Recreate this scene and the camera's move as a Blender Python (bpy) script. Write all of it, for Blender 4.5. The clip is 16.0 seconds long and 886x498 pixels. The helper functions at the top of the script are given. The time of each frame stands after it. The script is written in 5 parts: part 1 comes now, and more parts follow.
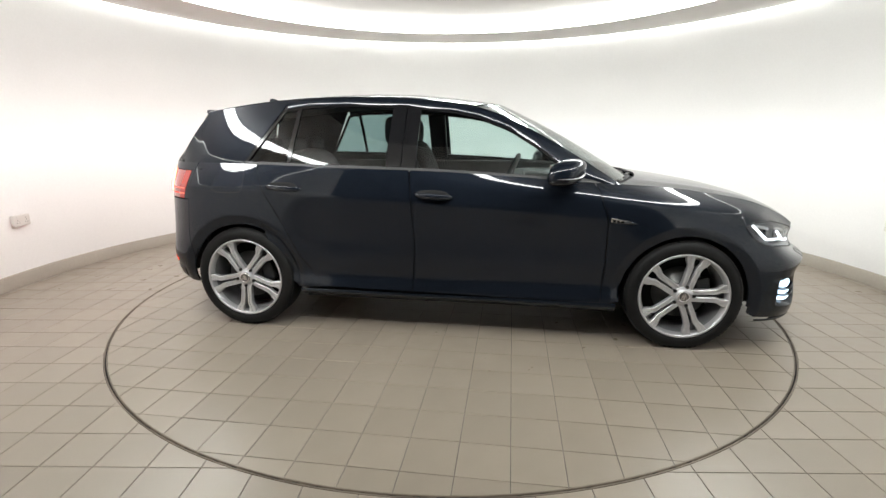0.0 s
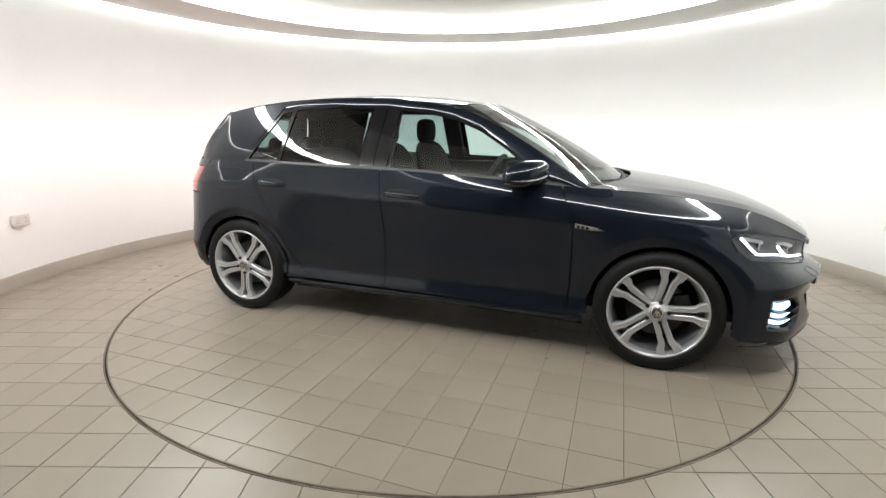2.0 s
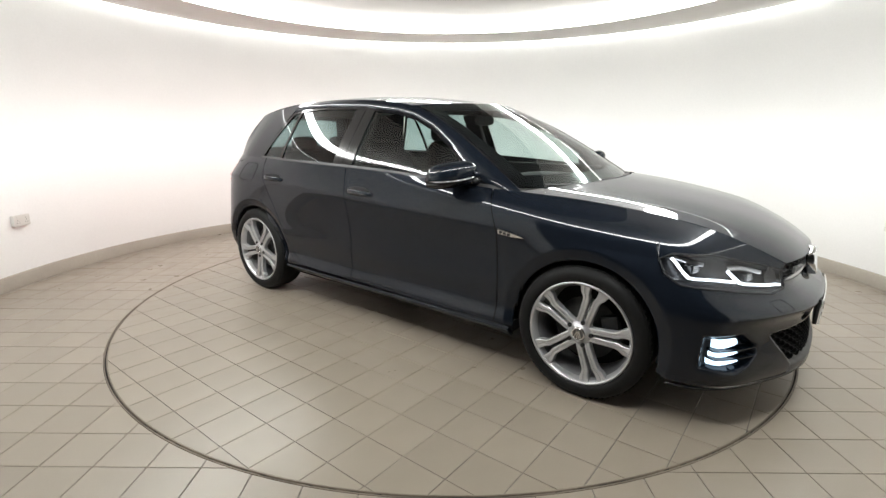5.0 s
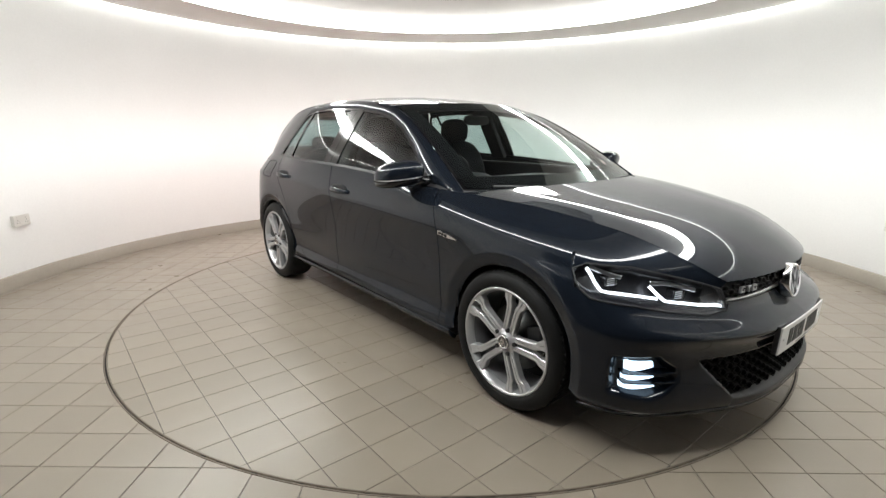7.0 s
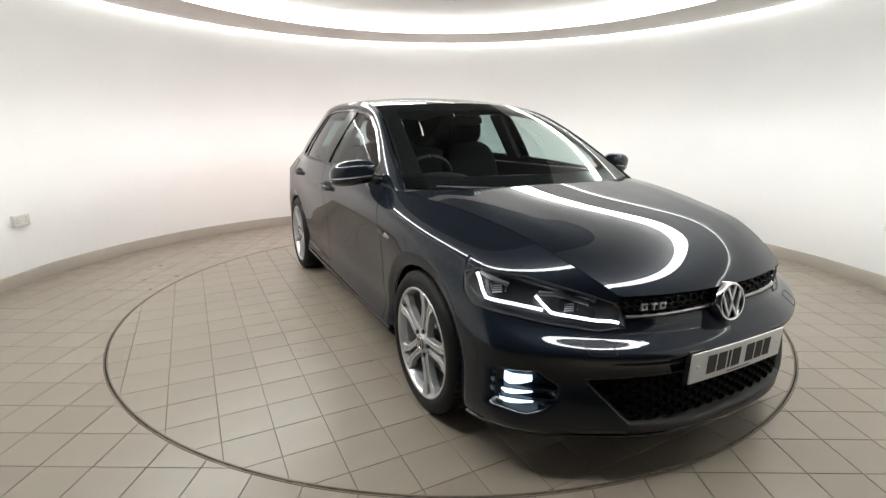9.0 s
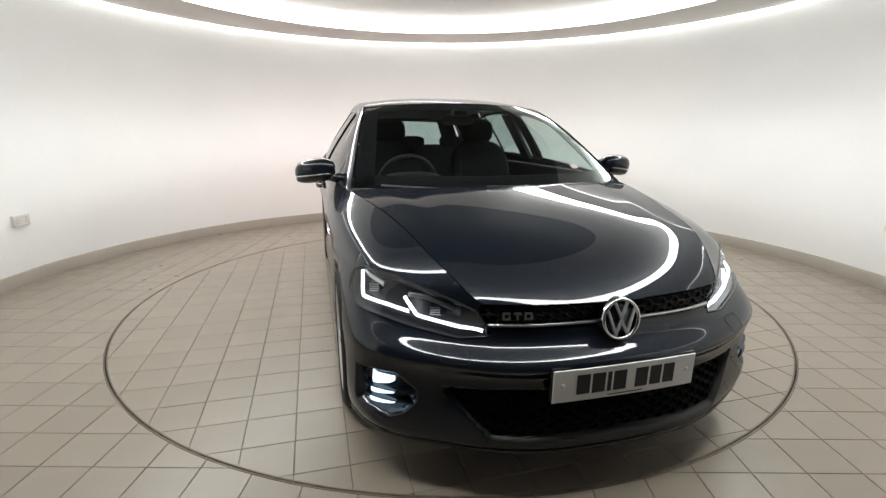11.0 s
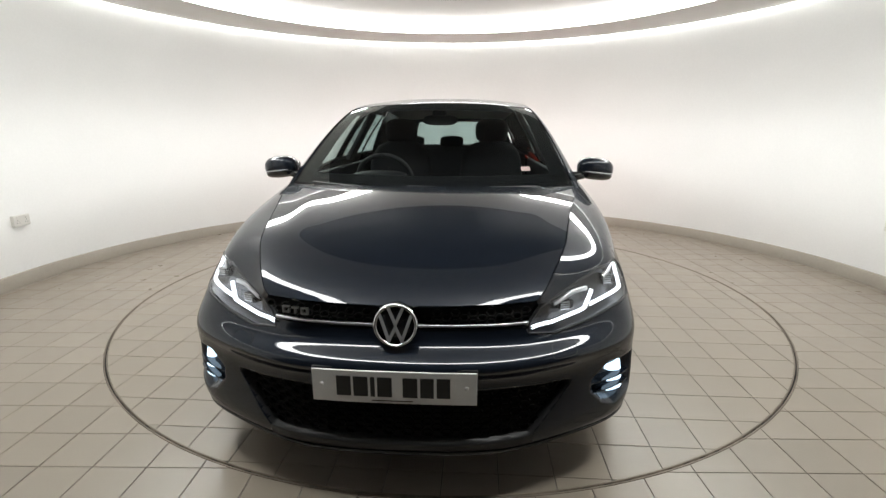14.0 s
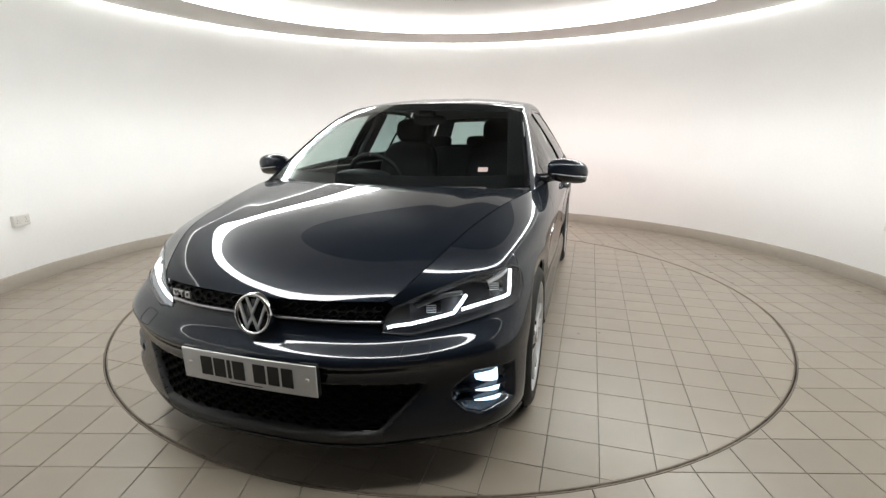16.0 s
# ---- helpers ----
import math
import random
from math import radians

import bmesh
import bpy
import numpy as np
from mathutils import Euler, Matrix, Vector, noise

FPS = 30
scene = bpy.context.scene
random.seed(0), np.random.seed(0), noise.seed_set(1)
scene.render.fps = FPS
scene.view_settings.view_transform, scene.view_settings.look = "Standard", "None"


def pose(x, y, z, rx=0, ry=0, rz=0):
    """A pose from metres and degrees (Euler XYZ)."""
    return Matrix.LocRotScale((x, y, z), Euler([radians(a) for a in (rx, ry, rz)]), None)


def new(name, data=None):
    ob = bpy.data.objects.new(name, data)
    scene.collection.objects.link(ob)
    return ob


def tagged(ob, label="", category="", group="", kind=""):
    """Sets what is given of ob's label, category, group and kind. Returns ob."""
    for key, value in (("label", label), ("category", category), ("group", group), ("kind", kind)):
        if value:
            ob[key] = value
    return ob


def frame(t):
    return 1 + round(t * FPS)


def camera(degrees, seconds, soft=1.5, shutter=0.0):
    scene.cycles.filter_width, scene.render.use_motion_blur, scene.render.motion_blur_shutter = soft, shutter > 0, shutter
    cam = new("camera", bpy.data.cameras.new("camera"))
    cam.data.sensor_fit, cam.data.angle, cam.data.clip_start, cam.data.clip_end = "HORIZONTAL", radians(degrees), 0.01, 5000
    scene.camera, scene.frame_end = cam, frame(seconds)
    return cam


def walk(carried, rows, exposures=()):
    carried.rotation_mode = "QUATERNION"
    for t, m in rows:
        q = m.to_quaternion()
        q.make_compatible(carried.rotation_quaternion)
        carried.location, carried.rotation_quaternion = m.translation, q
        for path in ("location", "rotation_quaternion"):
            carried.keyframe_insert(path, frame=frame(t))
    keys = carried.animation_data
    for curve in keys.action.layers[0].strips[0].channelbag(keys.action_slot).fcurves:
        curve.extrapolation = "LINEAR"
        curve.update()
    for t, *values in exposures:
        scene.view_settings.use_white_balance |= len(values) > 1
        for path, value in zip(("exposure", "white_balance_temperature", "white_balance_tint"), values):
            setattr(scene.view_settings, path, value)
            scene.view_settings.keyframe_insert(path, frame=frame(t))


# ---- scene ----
FOV = 84.94
cam = camera(FOV, 16.0, soft=1.4)
EYE = pose(0, -3.658, 1.217, 76.26, 0, 0.663) @ pose(0, 0, 0, 0, 0, 0.065)
walk(cam, [(0.0, EYE), (16.0, EYE)], exposures=[(0.0, 0.24), (3.5, 0.28), (7.0, 0.18), (9.0, 0.07), (12.2, -0.05), (14.0, 0.05), (16.0, 0.05)])

# ---- world and light levels ----
world = bpy.data.worlds.new("world")
scene.world = world
world.use_nodes = True
world.node_tree.nodes["Background"].inputs[0].default_value = (0.02, 0.02, 0.02, 1)
world.node_tree.nodes["Background"].inputs[1].default_value = 0.05
COVE_LIGHT, EDGE_LIGHT = 31.0, 10.0
HEAD_LIGHT, FOG_LIGHT, TAIL_LIGHT, BRAKE_LIGHT = 3.2, 2.2, 0.05, 24.0

# the round room
ROOM_R, WALL_TOP = 3.43, 2.385
TABLE_R = 2.25
SOFFIT_R, SOFFIT_Z = 2.64, 2.354
DOME_R, DOME_Z = 2.54, 2.470
TILE, TILE_X, TILE_Y = 0.203, -0.104, -0.08


# ---- materials ----
def material(name, colour, rough=0.5, metal=0.0, grain=0.0, grain_size=200.0, stain=0.0, stain_size=3.0, bump=0.0,
             coat=0.0, emit=0.0, emit_colour=None, vary=0.0, flakes=0.0, rough_vary=0.0, spec=0.5):
    m = bpy.data.materials.new(name)
    m.use_nodes = True
    nt = m.node_tree
    b = nt.nodes["Principled BSDF"]
    b.inputs["Base Color"].default_value = (*colour, 1)
    b.inputs["Roughness"].default_value = rough
    b.inputs["Metallic"].default_value = metal
    b.inputs["Coat Weight"].default_value = coat
    b.inputs["Coat Roughness"].default_value = 0.02
    b.inputs["Coat IOR"].default_value = 1.5
    b.inputs["Specular IOR Level"].default_value = spec
    if emit:
        b.inputs["Emission Color"].default_value = (*(emit_colour or colour), 1)
        b.inputs["Emission Strength"].default_value = emit
    last = None
    coord = nt.nodes.new("ShaderNodeTexCoord")

    def tex(scale, detail=4.0):
        n = nt.nodes.new("ShaderNodeTexNoise")
        n.inputs["Scale"].default_value = scale
        n.inputs["Detail"].default_value = detail
        nt.links.new(coord.outputs["Object"], n.inputs["Vector"])
        return n.outputs["Fac"]

    def scaled(sock, amount):
        r = nt.nodes.new("ShaderNodeMapRange")
        r.inputs["From Min"].default_value, r.inputs["From Max"].default_value = 0.3, 0.7
        r.inputs["To Min"].default_value, r.inputs["To Max"].default_value = 1 - amount, 1 + amount
        nt.links.new(sock, r.inputs["Value"])
        return r.outputs["Result"]

    factors = []
    if grain:
        factors.append(scaled(tex(grain_size), grain))
    if stain:
        factors.append(scaled(tex(stain_size, 6.0), stain))
    if vary:
        info = nt.nodes.new("ShaderNodeObjectInfo")
        r = nt.nodes.new("ShaderNodeMapRange")
        r.inputs["To Min"].default_value, r.inputs["To Max"].default_value = 1 - vary, 1 + vary
        nt.links.new(info.outputs["Random"], r.inputs["Value"])
        factors.append(r.outputs["Result"])
    for f in factors:
        if last is None:
            last = f
        else:
            n = nt.nodes.new("ShaderNodeMath")
            n.operation = "MULTIPLY"
            nt.links.new(last, n.inputs[0])
            nt.links.new(f, n.inputs[1])
            last = n.outputs[0]
    if last is not None:
        v = nt.nodes.new("ShaderNodeVectorMath")
        v.operation = "SCALE"
        v.inputs[0].default_value = colour
        nt.links.new(last, v.inputs["Scale"])
        nt.links.new(v.outputs[0], b.inputs["Base Color"])
    if rough_vary:
        r = nt.nodes.new("ShaderNodeMapRange")
        r.inputs["From Min"].default_value, r.inputs["From Max"].default_value = 0.3, 0.7
        r.inputs["To Min"].default_value, r.inputs["To Max"].default_value = rough - rough_vary, rough + rough_vary
        nt.links.new(tex(stain_size * 2.3, 5.0), r.inputs["Value"])
        nt.links.new(r.outputs["Result"], b.inputs["Roughness"])
    if bump:
        n = nt.nodes.new("ShaderNodeBump")
        n.inputs["Strength"].default_value = bump
        n.inputs["Distance"].default_value = 0.001
        nt.links.new(tex(grain_size, 3.0), n.inputs["Height"])
        nt.links.new(n.outputs["Normal"], b.inputs["Normal"])
    if flakes:
        vor = nt.nodes.new("ShaderNodeTexVoronoi")
        vor.inputs["Scale"].default_value = 900.0
        nt.links.new(coord.outputs["Object"], vor.inputs["Vector"])
        mix = nt.nodes.new("ShaderNodeMapRange")
        mix.inputs["To Min"].default_value, mix.inputs["To Max"].default_value = metal - flakes, metal + flakes
        nt.links.new(vor.outputs["Color"], mix.inputs["Value"])
        nt.links.new(mix.outputs["Result"], b.inputs["Metallic"])
    return m


def glass(name, colour, rough=0.0, ior=1.45, thin=True):
    """A thin pane: a clear, tinted sheet with a mirror gloss."""
    m = bpy.data.materials.new(name)
    m.use_nodes = True
    nt = m.node_tree
    nt.nodes.remove(nt.nodes["Principled BSDF"])
    out = nt.nodes["Material Output"]
    clear = nt.nodes.new("ShaderNodeBsdfTransparent")
    clear.inputs[0].default_value = (*colour, 1)
    gloss = nt.nodes.new("ShaderNodeBsdfGlossy")
    gloss.inputs["Roughness"].default_value = rough
    face = nt.nodes.new("ShaderNodeLayerWeight")
    face.inputs["Blend"].default_value = 0.5
    power = nt.nodes.new("ShaderNodeMath")
    power.operation = "POWER"
    power.inputs[1].default_value = 5.0
    nt.links.new(face.outputs["Facing"], power.inputs[0])
    fres = nt.nodes.new("ShaderNodeMapRange")
    fres.inputs["To Min"].default_value = ((ior - 1) / (ior + 1)) ** 2 * 1.8
    nt.links.new(power.outputs[0], fres.inputs["Value"])
    mix = nt.nodes.new("ShaderNodeMixShader")
    nt.links.new(fres.outputs[0], mix.inputs[0])
    nt.links.new(clear.outputs[0], mix.inputs[1])
    nt.links.new(gloss.outputs[0], mix.inputs[2])
    nt.links.new(mix.outputs[0], out.inputs["Surface"])
    return m


WALL = material("wall_paint", (0.82, 0.815, 0.80), 0.48, grain=0.015, grain_size=60, stain=0.02, stain_size=0.9, bump=0.05)
CEIL = material("ceiling_paint", (0.72, 0.70, 0.675), 0.8, grain=0.01, grain_size=80, stain=0.015, stain_size=1.1)
# for the added disc that stands in for the dim middle of the ceiling
DARK_CEIL = material("dark_ceiling_disc", (0.13, 0.128, 0.122), 0.9, grain=0.05, grain_size=80, stain=0.06, stain_size=1.1)
SKIRT = material("skirting_vinyl", (0.36, 0.325, 0.275), 0.45, grain=0.03, grain_size=40, stain=0.06, stain_size=2.0)
TILE_MAT = material("floor_tile", (0.247, 0.210, 0.168), 0.33, grain=0.05, grain_size=260, stain=0.06, stain_size=4.0,
                    vary=0.05, bump=0.04, rough_vary=0.06)
DECK_GROUT = material("deck_grout", (0.095, 0.085, 0.075), 0.85, grain=0.3, grain_size=30, stain=0.5, stain_size=2.5)
GROUT = material("grout", (0.055, 0.050, 0.048), 0.85, grain=0.15, grain_size=90, stain=0.25, stain_size=5)
STEEL = material("rim_steel", (0.20, 0.165, 0.13), 0.5, 0.6, grain=0.1, grain_size=60, stain=0.25, stain_size=4)
# near-black painted in for the shade of the table gap and socket holes
GAP_BLACK = material("dark_gap", (0.009, 0.007, 0.006), 0.9)
COVE = material("cove_light", (1, 1, 1), 0.6, emit=COVE_LIGHT, emit_colour=(0.962, 0.985, 0.968))
EDGE = material("edge_light", (1, 1, 1), 0.6, emit=EDGE_LIGHT, emit_colour=(0.962, 0.985, 0.968))
SOCKET = material("socket_plastic", (0.72, 0.70, 0.66), 0.35)
DARK = material("dark_recess", (0.055, 0.053, 0.05), 0.8, stain=0.1, stain_size=1.5)


# ---- mesh helpers ----
def mesh_object(name, verts, faces, mat, smooth=False, parent=None, label=""):
    me = bpy.data.meshes.new(name)
    me.from_pydata([tuple(v) for v in verts], [], [tuple(f) for f in faces])
    me.update()
    if smooth:
        me.polygons.foreach_set("use_smooth", [True] * len(me.polygons))
    me.materials.append(mat)
    ob = new(name, me)
    if parent is not None:
        ob.parent = parent
    if label:
        tagged(ob, label)
    return ob


def part(name, bm, mat, parent, label="", smooth=False):
    me = bpy.data.meshes.new(name)
    bm.to_mesh(me)
    bm.free()
    if smooth:
        me.polygons.foreach_set("use_smooth", [True] * len(me.polygons))
    me.materials.append(mat)
    ob = new(name, me)
    ob.parent = parent
    if label:
        tagged(ob, label)
    return ob


def box(bm, x0, x1, y0, y1, z0, z1, bevel=0.0, m=None):
    g = bmesh.ops.create_cube(bm, size=1.0)
    t = Matrix.Translation(((x0 + x1) / 2, (y0 + y1) / 2, (z0 + z1) / 2)) @ Matrix.Diagonal((x1 - x0, y1 - y0, z1 - z0, 1))
    bmesh.ops.transform(bm, matrix=(m @ t) if m else t, verts=g["verts"])
    if bevel:
        edges = list({e for v in g["verts"] for e in v.link_edges})
        bmesh.ops.bevel(bm, geom=edges, offset=bevel, segments=2, affect="EDGES", profile=0.6)


def turned(profile, n=96, a0=0.0, a1=2 * math.pi, axis="z"):
    """Verts and faces of a profile of (r, h) pairs turned round an axis."""
    full = abs(a1 - a0 - 2 * math.pi) < 1e-6
    cols = n if full else n + 1
    verts, faces, k = [], [], len(profile)
    for i in range(cols):
        a = a0 + (a1 - a0) * i / n
        c, s = math.cos(a), math.sin(a)
        for r, h in profile:
            verts.append((r * c, r * s, h) if axis == "z" else (r * c, h, r * s))
    for i in range(n):
        j = (i + 1) % cols
        for q in range(k - 1):
            f = (i * k + q, j * k + q, j * k + q + 1, i * k + q + 1)
            faces.append(f if axis == "z" else f[::-1])
    return verts, faces


# ---- the room ----
DOOR = math.radians(32.0)      # half of the entrance in which the camera stands
PORT_LOW, PORT_HIGH = -0.008, 2.15
A0, A1 = -math.pi / 2 + DOOR, 1.5 * math.pi - DOOR


def build_room():
    v, f = turned([(6.6, -0.012), (0.0, -0.012)], 96)
    tagged(mesh_object("floor", v, [x[::-1] for x in f], GROUT), "beige tiled showroom floor with dark thin joints", "floor", kind="structure")
    wall = [(ROOM_R, -0.01), (ROOM_R, WALL_TOP), (ROOM_R + 0.10, WALL_TOP), (ROOM_R + 0.10, -0.01), (ROOM_R, -0.01)]
    v, f = turned(wall, 160, A0, A1)
    k = len(wall)
    f = [x[::-1] for x in f] + [(0, 1, 2, 3), tuple(160 * k + i for i in (3, 2, 1, 0))]
    tagged(mesh_object("wall_round", v, f, WALL, True), "smooth white painted curved wall of a round studio", "wall", kind="structure")
    # wall above the entrance, and the dark passage behind it
    for z0, z1 in ((PORT_HIGH, WALL_TOP),):
        prof = [(ROOM_R, z0), (ROOM_R, z1), (ROOM_R + 0.10, z1), (ROOM_R + 0.10, z0), (ROOM_R, z0)]
        v, f = turned(prof, 8, -math.pi / 2 - DOOR, -math.pi / 2 + DOOR)
        tagged(mesh_object("wall_port", v, [x[::-1] for x in f], WALL, True), "white wall above the wide entrance", "wall", kind="structure")
    w = ROOM_R * math.sin(DOOR)
    y0, y1 = -ROOM_R * math.cos(DOOR) - 0.09, -6.2
    bm = bmesh.new()
    for x0, x1, a, b, z0, z1 in ((-w - 0.05, -w, y1, y0, PORT_LOW, PORT_HIGH), (w, w + 0.05, y1, y0, PORT_LOW, PORT_HIGH), (-w - 0.05, w + 0.05, y1 - 0.05, y1, PORT_LOW, PORT_HIGH),
                                 (-w - 0.05, w + 0.05, y1, y0, PORT_LOW - 0.05, PORT_LOW), (-w - 0.05, w + 0.05, y1, y0, PORT_HIGH, PORT_HIGH + 0.05)):
        box(bm, x0, x1, a, b, z0, z1)
    me = bpy.data.meshes.new("wall_recess")
    bm.to_mesh(me)
    bm.free()
    me.materials.append(DARK)
    tagged(new("wall_recess", me), "dark passage behind the wide entrance", "wall", kind="structure")
    # ceiling: soffit ring, raised disc, outer lid
    v, f = turned([(6.6, WALL_TOP + 0.02), (ROOM_R + 0.02, WALL_TOP + 0.02), (ROOM_R - 0.012, WALL_TOP + 0.02), (ROOM_R - 0.012, WALL_TOP - 0.010), (SOFFIT_R, SOFFIT_Z),
                   (SOFFIT_R, SOFFIT_Z + 0.006)], 160)
    tagged(mesh_object("ceiling", v, [x[::-1] for x in f], CEIL), "pale ceiling soffit ring round the light cove", "ceiling", kind="structure")
    v, f = turned([(DOME_R, DOME_Z - 0.012), (DOME_R - 0.01, DOME_Z - 0.012), (DOME_R - 0.03, DOME_Z - 0.006), (0.0, DOME_Z - 0.006)], 128)
    tagged(mesh_object("ceiling_disc", v, f, CEIL), "raised round greige ceiling inside the light ring", "ceiling", kind="structure")
    # dark disc added out of view, so bonnet and glass reflect a darker ceiling
    v, f = turned([(1.50, DOME_Z - 0.006), (1.50, DOME_Z - 0.014), (1.49, DOME_Z - 0.016), (0.0, DOME_Z - 0.016)], 96)
    tagged(mesh_object("ceiling_panel", v, f, DARK_CEIL), "unseen grey disc added under the ceiling to darken reflections", "ceiling", kind="structure")
    v, f = turned([(6.6, 2.62), (0.0, 2.62)], 64)
    tagged(mesh_object("roof_slab", v, f, CEIL), "plain slab closing the room above", "ceiling", kind="structure")
    v, f = turned([(SOFFIT_R, SOFFIT_Z + 0.006), (SOFFIT_R - 0.02, SOFFIT_Z + 0.035), (DOME_R + 0.01, DOME_Z - 0.02), (DOME_R, DOME_Z - 0.012)], 192)
    ring = tagged(new("ring_light"), "glowing white circular cove light in the ceiling", "light")
    mesh_object("diffuser", v, f, COVE, True, ring)
    v, f = turned([(SOFFIT_R + 0.006, SOFFIT_Z - 0.0005), (SOFFIT_R + 0.004, SOFFIT_Z - 0.005), (SOFFIT_R - 0.004, SOFFIT_Z - 0.005), (SOFFIT_R - 0.006, SOFFIT_Z + 0.006)], 192)
    mesh_object("cove_lip", v, [x[::-1] for x in f], CEIL, True, ring, "narrow painted lip round the light")
    v, f = turned([(ROOM_R - 0.003, WALL_TOP - 0.028), (ROOM_R - 0.008, WALL_TOP - 0.022), (ROOM_R - 0.003, WALL_TOP - 0.014)], 192)
    tagged(mesh_object("edge_light", v, f, EDGE, True), "thin bright light strip along the top of the wall", "light")
    # skirting
    prof = [(ROOM_R - 0.012, -0.004), (ROOM_R - 0.012, 0.104), (ROOM_R - 0.008, 0.110), (ROOM_R + 0.001, 0.110)]
    v, f = turned(prof, 160, A0, A1)
    tagged(mesh_object("baseboard", v, [x[::-1] for x in f], SKIRT, True), "grey-beige skirting strip round the white wall", "skirting", kind="structure")


def build_socket(angle, z):
    """A double socket outlet on the wall."""
    e = new("wall_socket")
    e.matrix_world = Matrix.Rotation(angle, 4, "Z") @ Matrix.Translation((ROOM_R - 0.001, 0, z))
    bm = bmesh.new()
    box(bm, -0.030, 0.0, -0.073, 0.073, -0.043, 0.043, 0.006)
    part("face_plate", bm, SOCKET, e)
    for s in (-1, 1):
        bm = bmesh.new()
        box(bm, -0.034, -0.029, s * 0.038 - 0.008, s * 0.038 + 0.008, 0.014, 0.034, 0.002)
        part("switch", bm, SOCKET, e)
        for dy, dz, hw, hh in ((0, 0.004, 0.002, 0.004), (-0.011, -0.016, 0.004, 0.002), (0.011, -0.016, 0.004, 0.002)):
            bm = bmesh.new()
            box(bm, -0.0305, -0.0295, s * 0.038 + dy - hw, s * 0.038 + dy + hw, dz - hh, dz + hh)
            part("pin_hole", bm, GAP_BLACK, e)
    return tagged(e, "white plastic double socket outlet on the wall", "socket", "wall sockets")


build_room()
build_socket(math.pi - math.atan2(0.105, 3.45), 0.52)
build_socket(math.atan2(0.02, 3.43), 0.50)


# ---- the car: materials ----
PAINT = material("metallic_paint", (0.0086, 0.0116, 0.0176), 0.36, 0.30, coat=0.8, spec=0.0, grain=0.25, grain_size=900, stain=0.03, stain_size=2.0)
GLOSS_BLACK = material("gloss_black", (0.008, 0.008, 0.009), 0.10)
TRIM = material("black_plastic", (0.012, 0.012, 0.013), 0.45, grain=0.1, grain_size=400, bump=0.1)
RUBBER = material("tyre_rubber", (0.005, 0.005, 0.005), 0.62, spec=0.25, grain=0.15, grain_size=120, stain=0.2, stain_size=9)
GRILLE = material("grille_plastic", (0.0035, 0.0035, 0.004), 0.6, spec=0.08, grain=0.1, grain_size=300)
# near-black that puts shade into gaps and hollows; also colours liners and underbody
SHADE = material("shade_black", (0.006, 0.006, 0.006), 0.8)
ALLOY = material("silver_alloy", (0.50, 0.50, 0.51), 0.30, 0.6, stain=0.04, stain_size=12)
DISC = material("brake_steel", (0.10, 0.098, 0.095), 0.4, 0.8, stain=0.15, stain_size=20)
# darker copy of the alloy: the shade behind the spokes is in its colour
BARREL = material("rim_barrel", (0.24, 0.24, 0.245), 0.45, 0.6, stain=0.15, stain_size=9)
CHROME = material("chrome", (0.80, 0.80, 0.81), 0.08, 1.0)
SILVER = material("silver_trim", (0.48, 0.48, 0.49), 0.28, 1.0)
PLATE = material("plate_white", (0.72, 0.72, 0.71), 0.35, grain=0.02, grain_size=150, stain=0.03, stain_size=15)
INK = material("plate_ink", (0.012, 0.012, 0.012), 0.5)
FABRIC = material("seat_fabric", (0.008, 0.008, 0.009), 0.85, spec=0.1, grain=0.25, grain_size=300, bump=0.2)
CABIN = material("cabin_plastic", (0.011, 0.011, 0.012), 0.6, spec=0.25, grain=0.15, grain_size=300)
LINING = material("headlining", (0.10, 0.098, 0.092), 0.9, grain=0.05, grain_size=200)
LAMP_CASE = material("lamp_case", (0.020, 0.020, 0.022), 0.3, 0.2, grain=0.2, grain_size=60)
DRL = material("daylight_strip", (0.9, 0.9, 0.9), 0.3, emit=HEAD_LIGHT, emit_colour=(0.86, 0.92, 1.0))
FOG = material("fog_light", (0.9, 0.9, 0.9), 0.3, emit=FOG_LIGHT, emit_colour=(0.58, 0.80, 1.0))
TAIL = material("tail_light", (0.30, 0.02, 0.015), 0.12, coat=0.8, emit=TAIL_LIGHT, emit_colour=(1.0, 0.05, 0.02))
BRAKE = material("brake_light", (0.45, 0.02, 0.01), 0.12, emit=BRAKE_LIGHT, emit_colour=(1.0, 0.06, 0.03))
TAIL_BAR = material("tail_guide", (0.6, 0.06, 0.03), 0.2, emit=TAIL_LIGHT * 12, emit_colour=(1.0, 0.10, 0.05))
RED_PAPER = material("sticker_paper", (0.62, 0.42, 0.40), 0.6)
GLASS_FRONT = glass("side_glass", (0.72, 0.83, 0.81))
GLASS_REAR = glass("privacy_glass", (0.42, 0.53, 0.53))
GLASS_SCREEN = glass("windscreen_glass", (0.74, 0.83, 0.81))
GLASS_LAMP = glass("lamp_lens", (0.90, 0.92, 0.94))


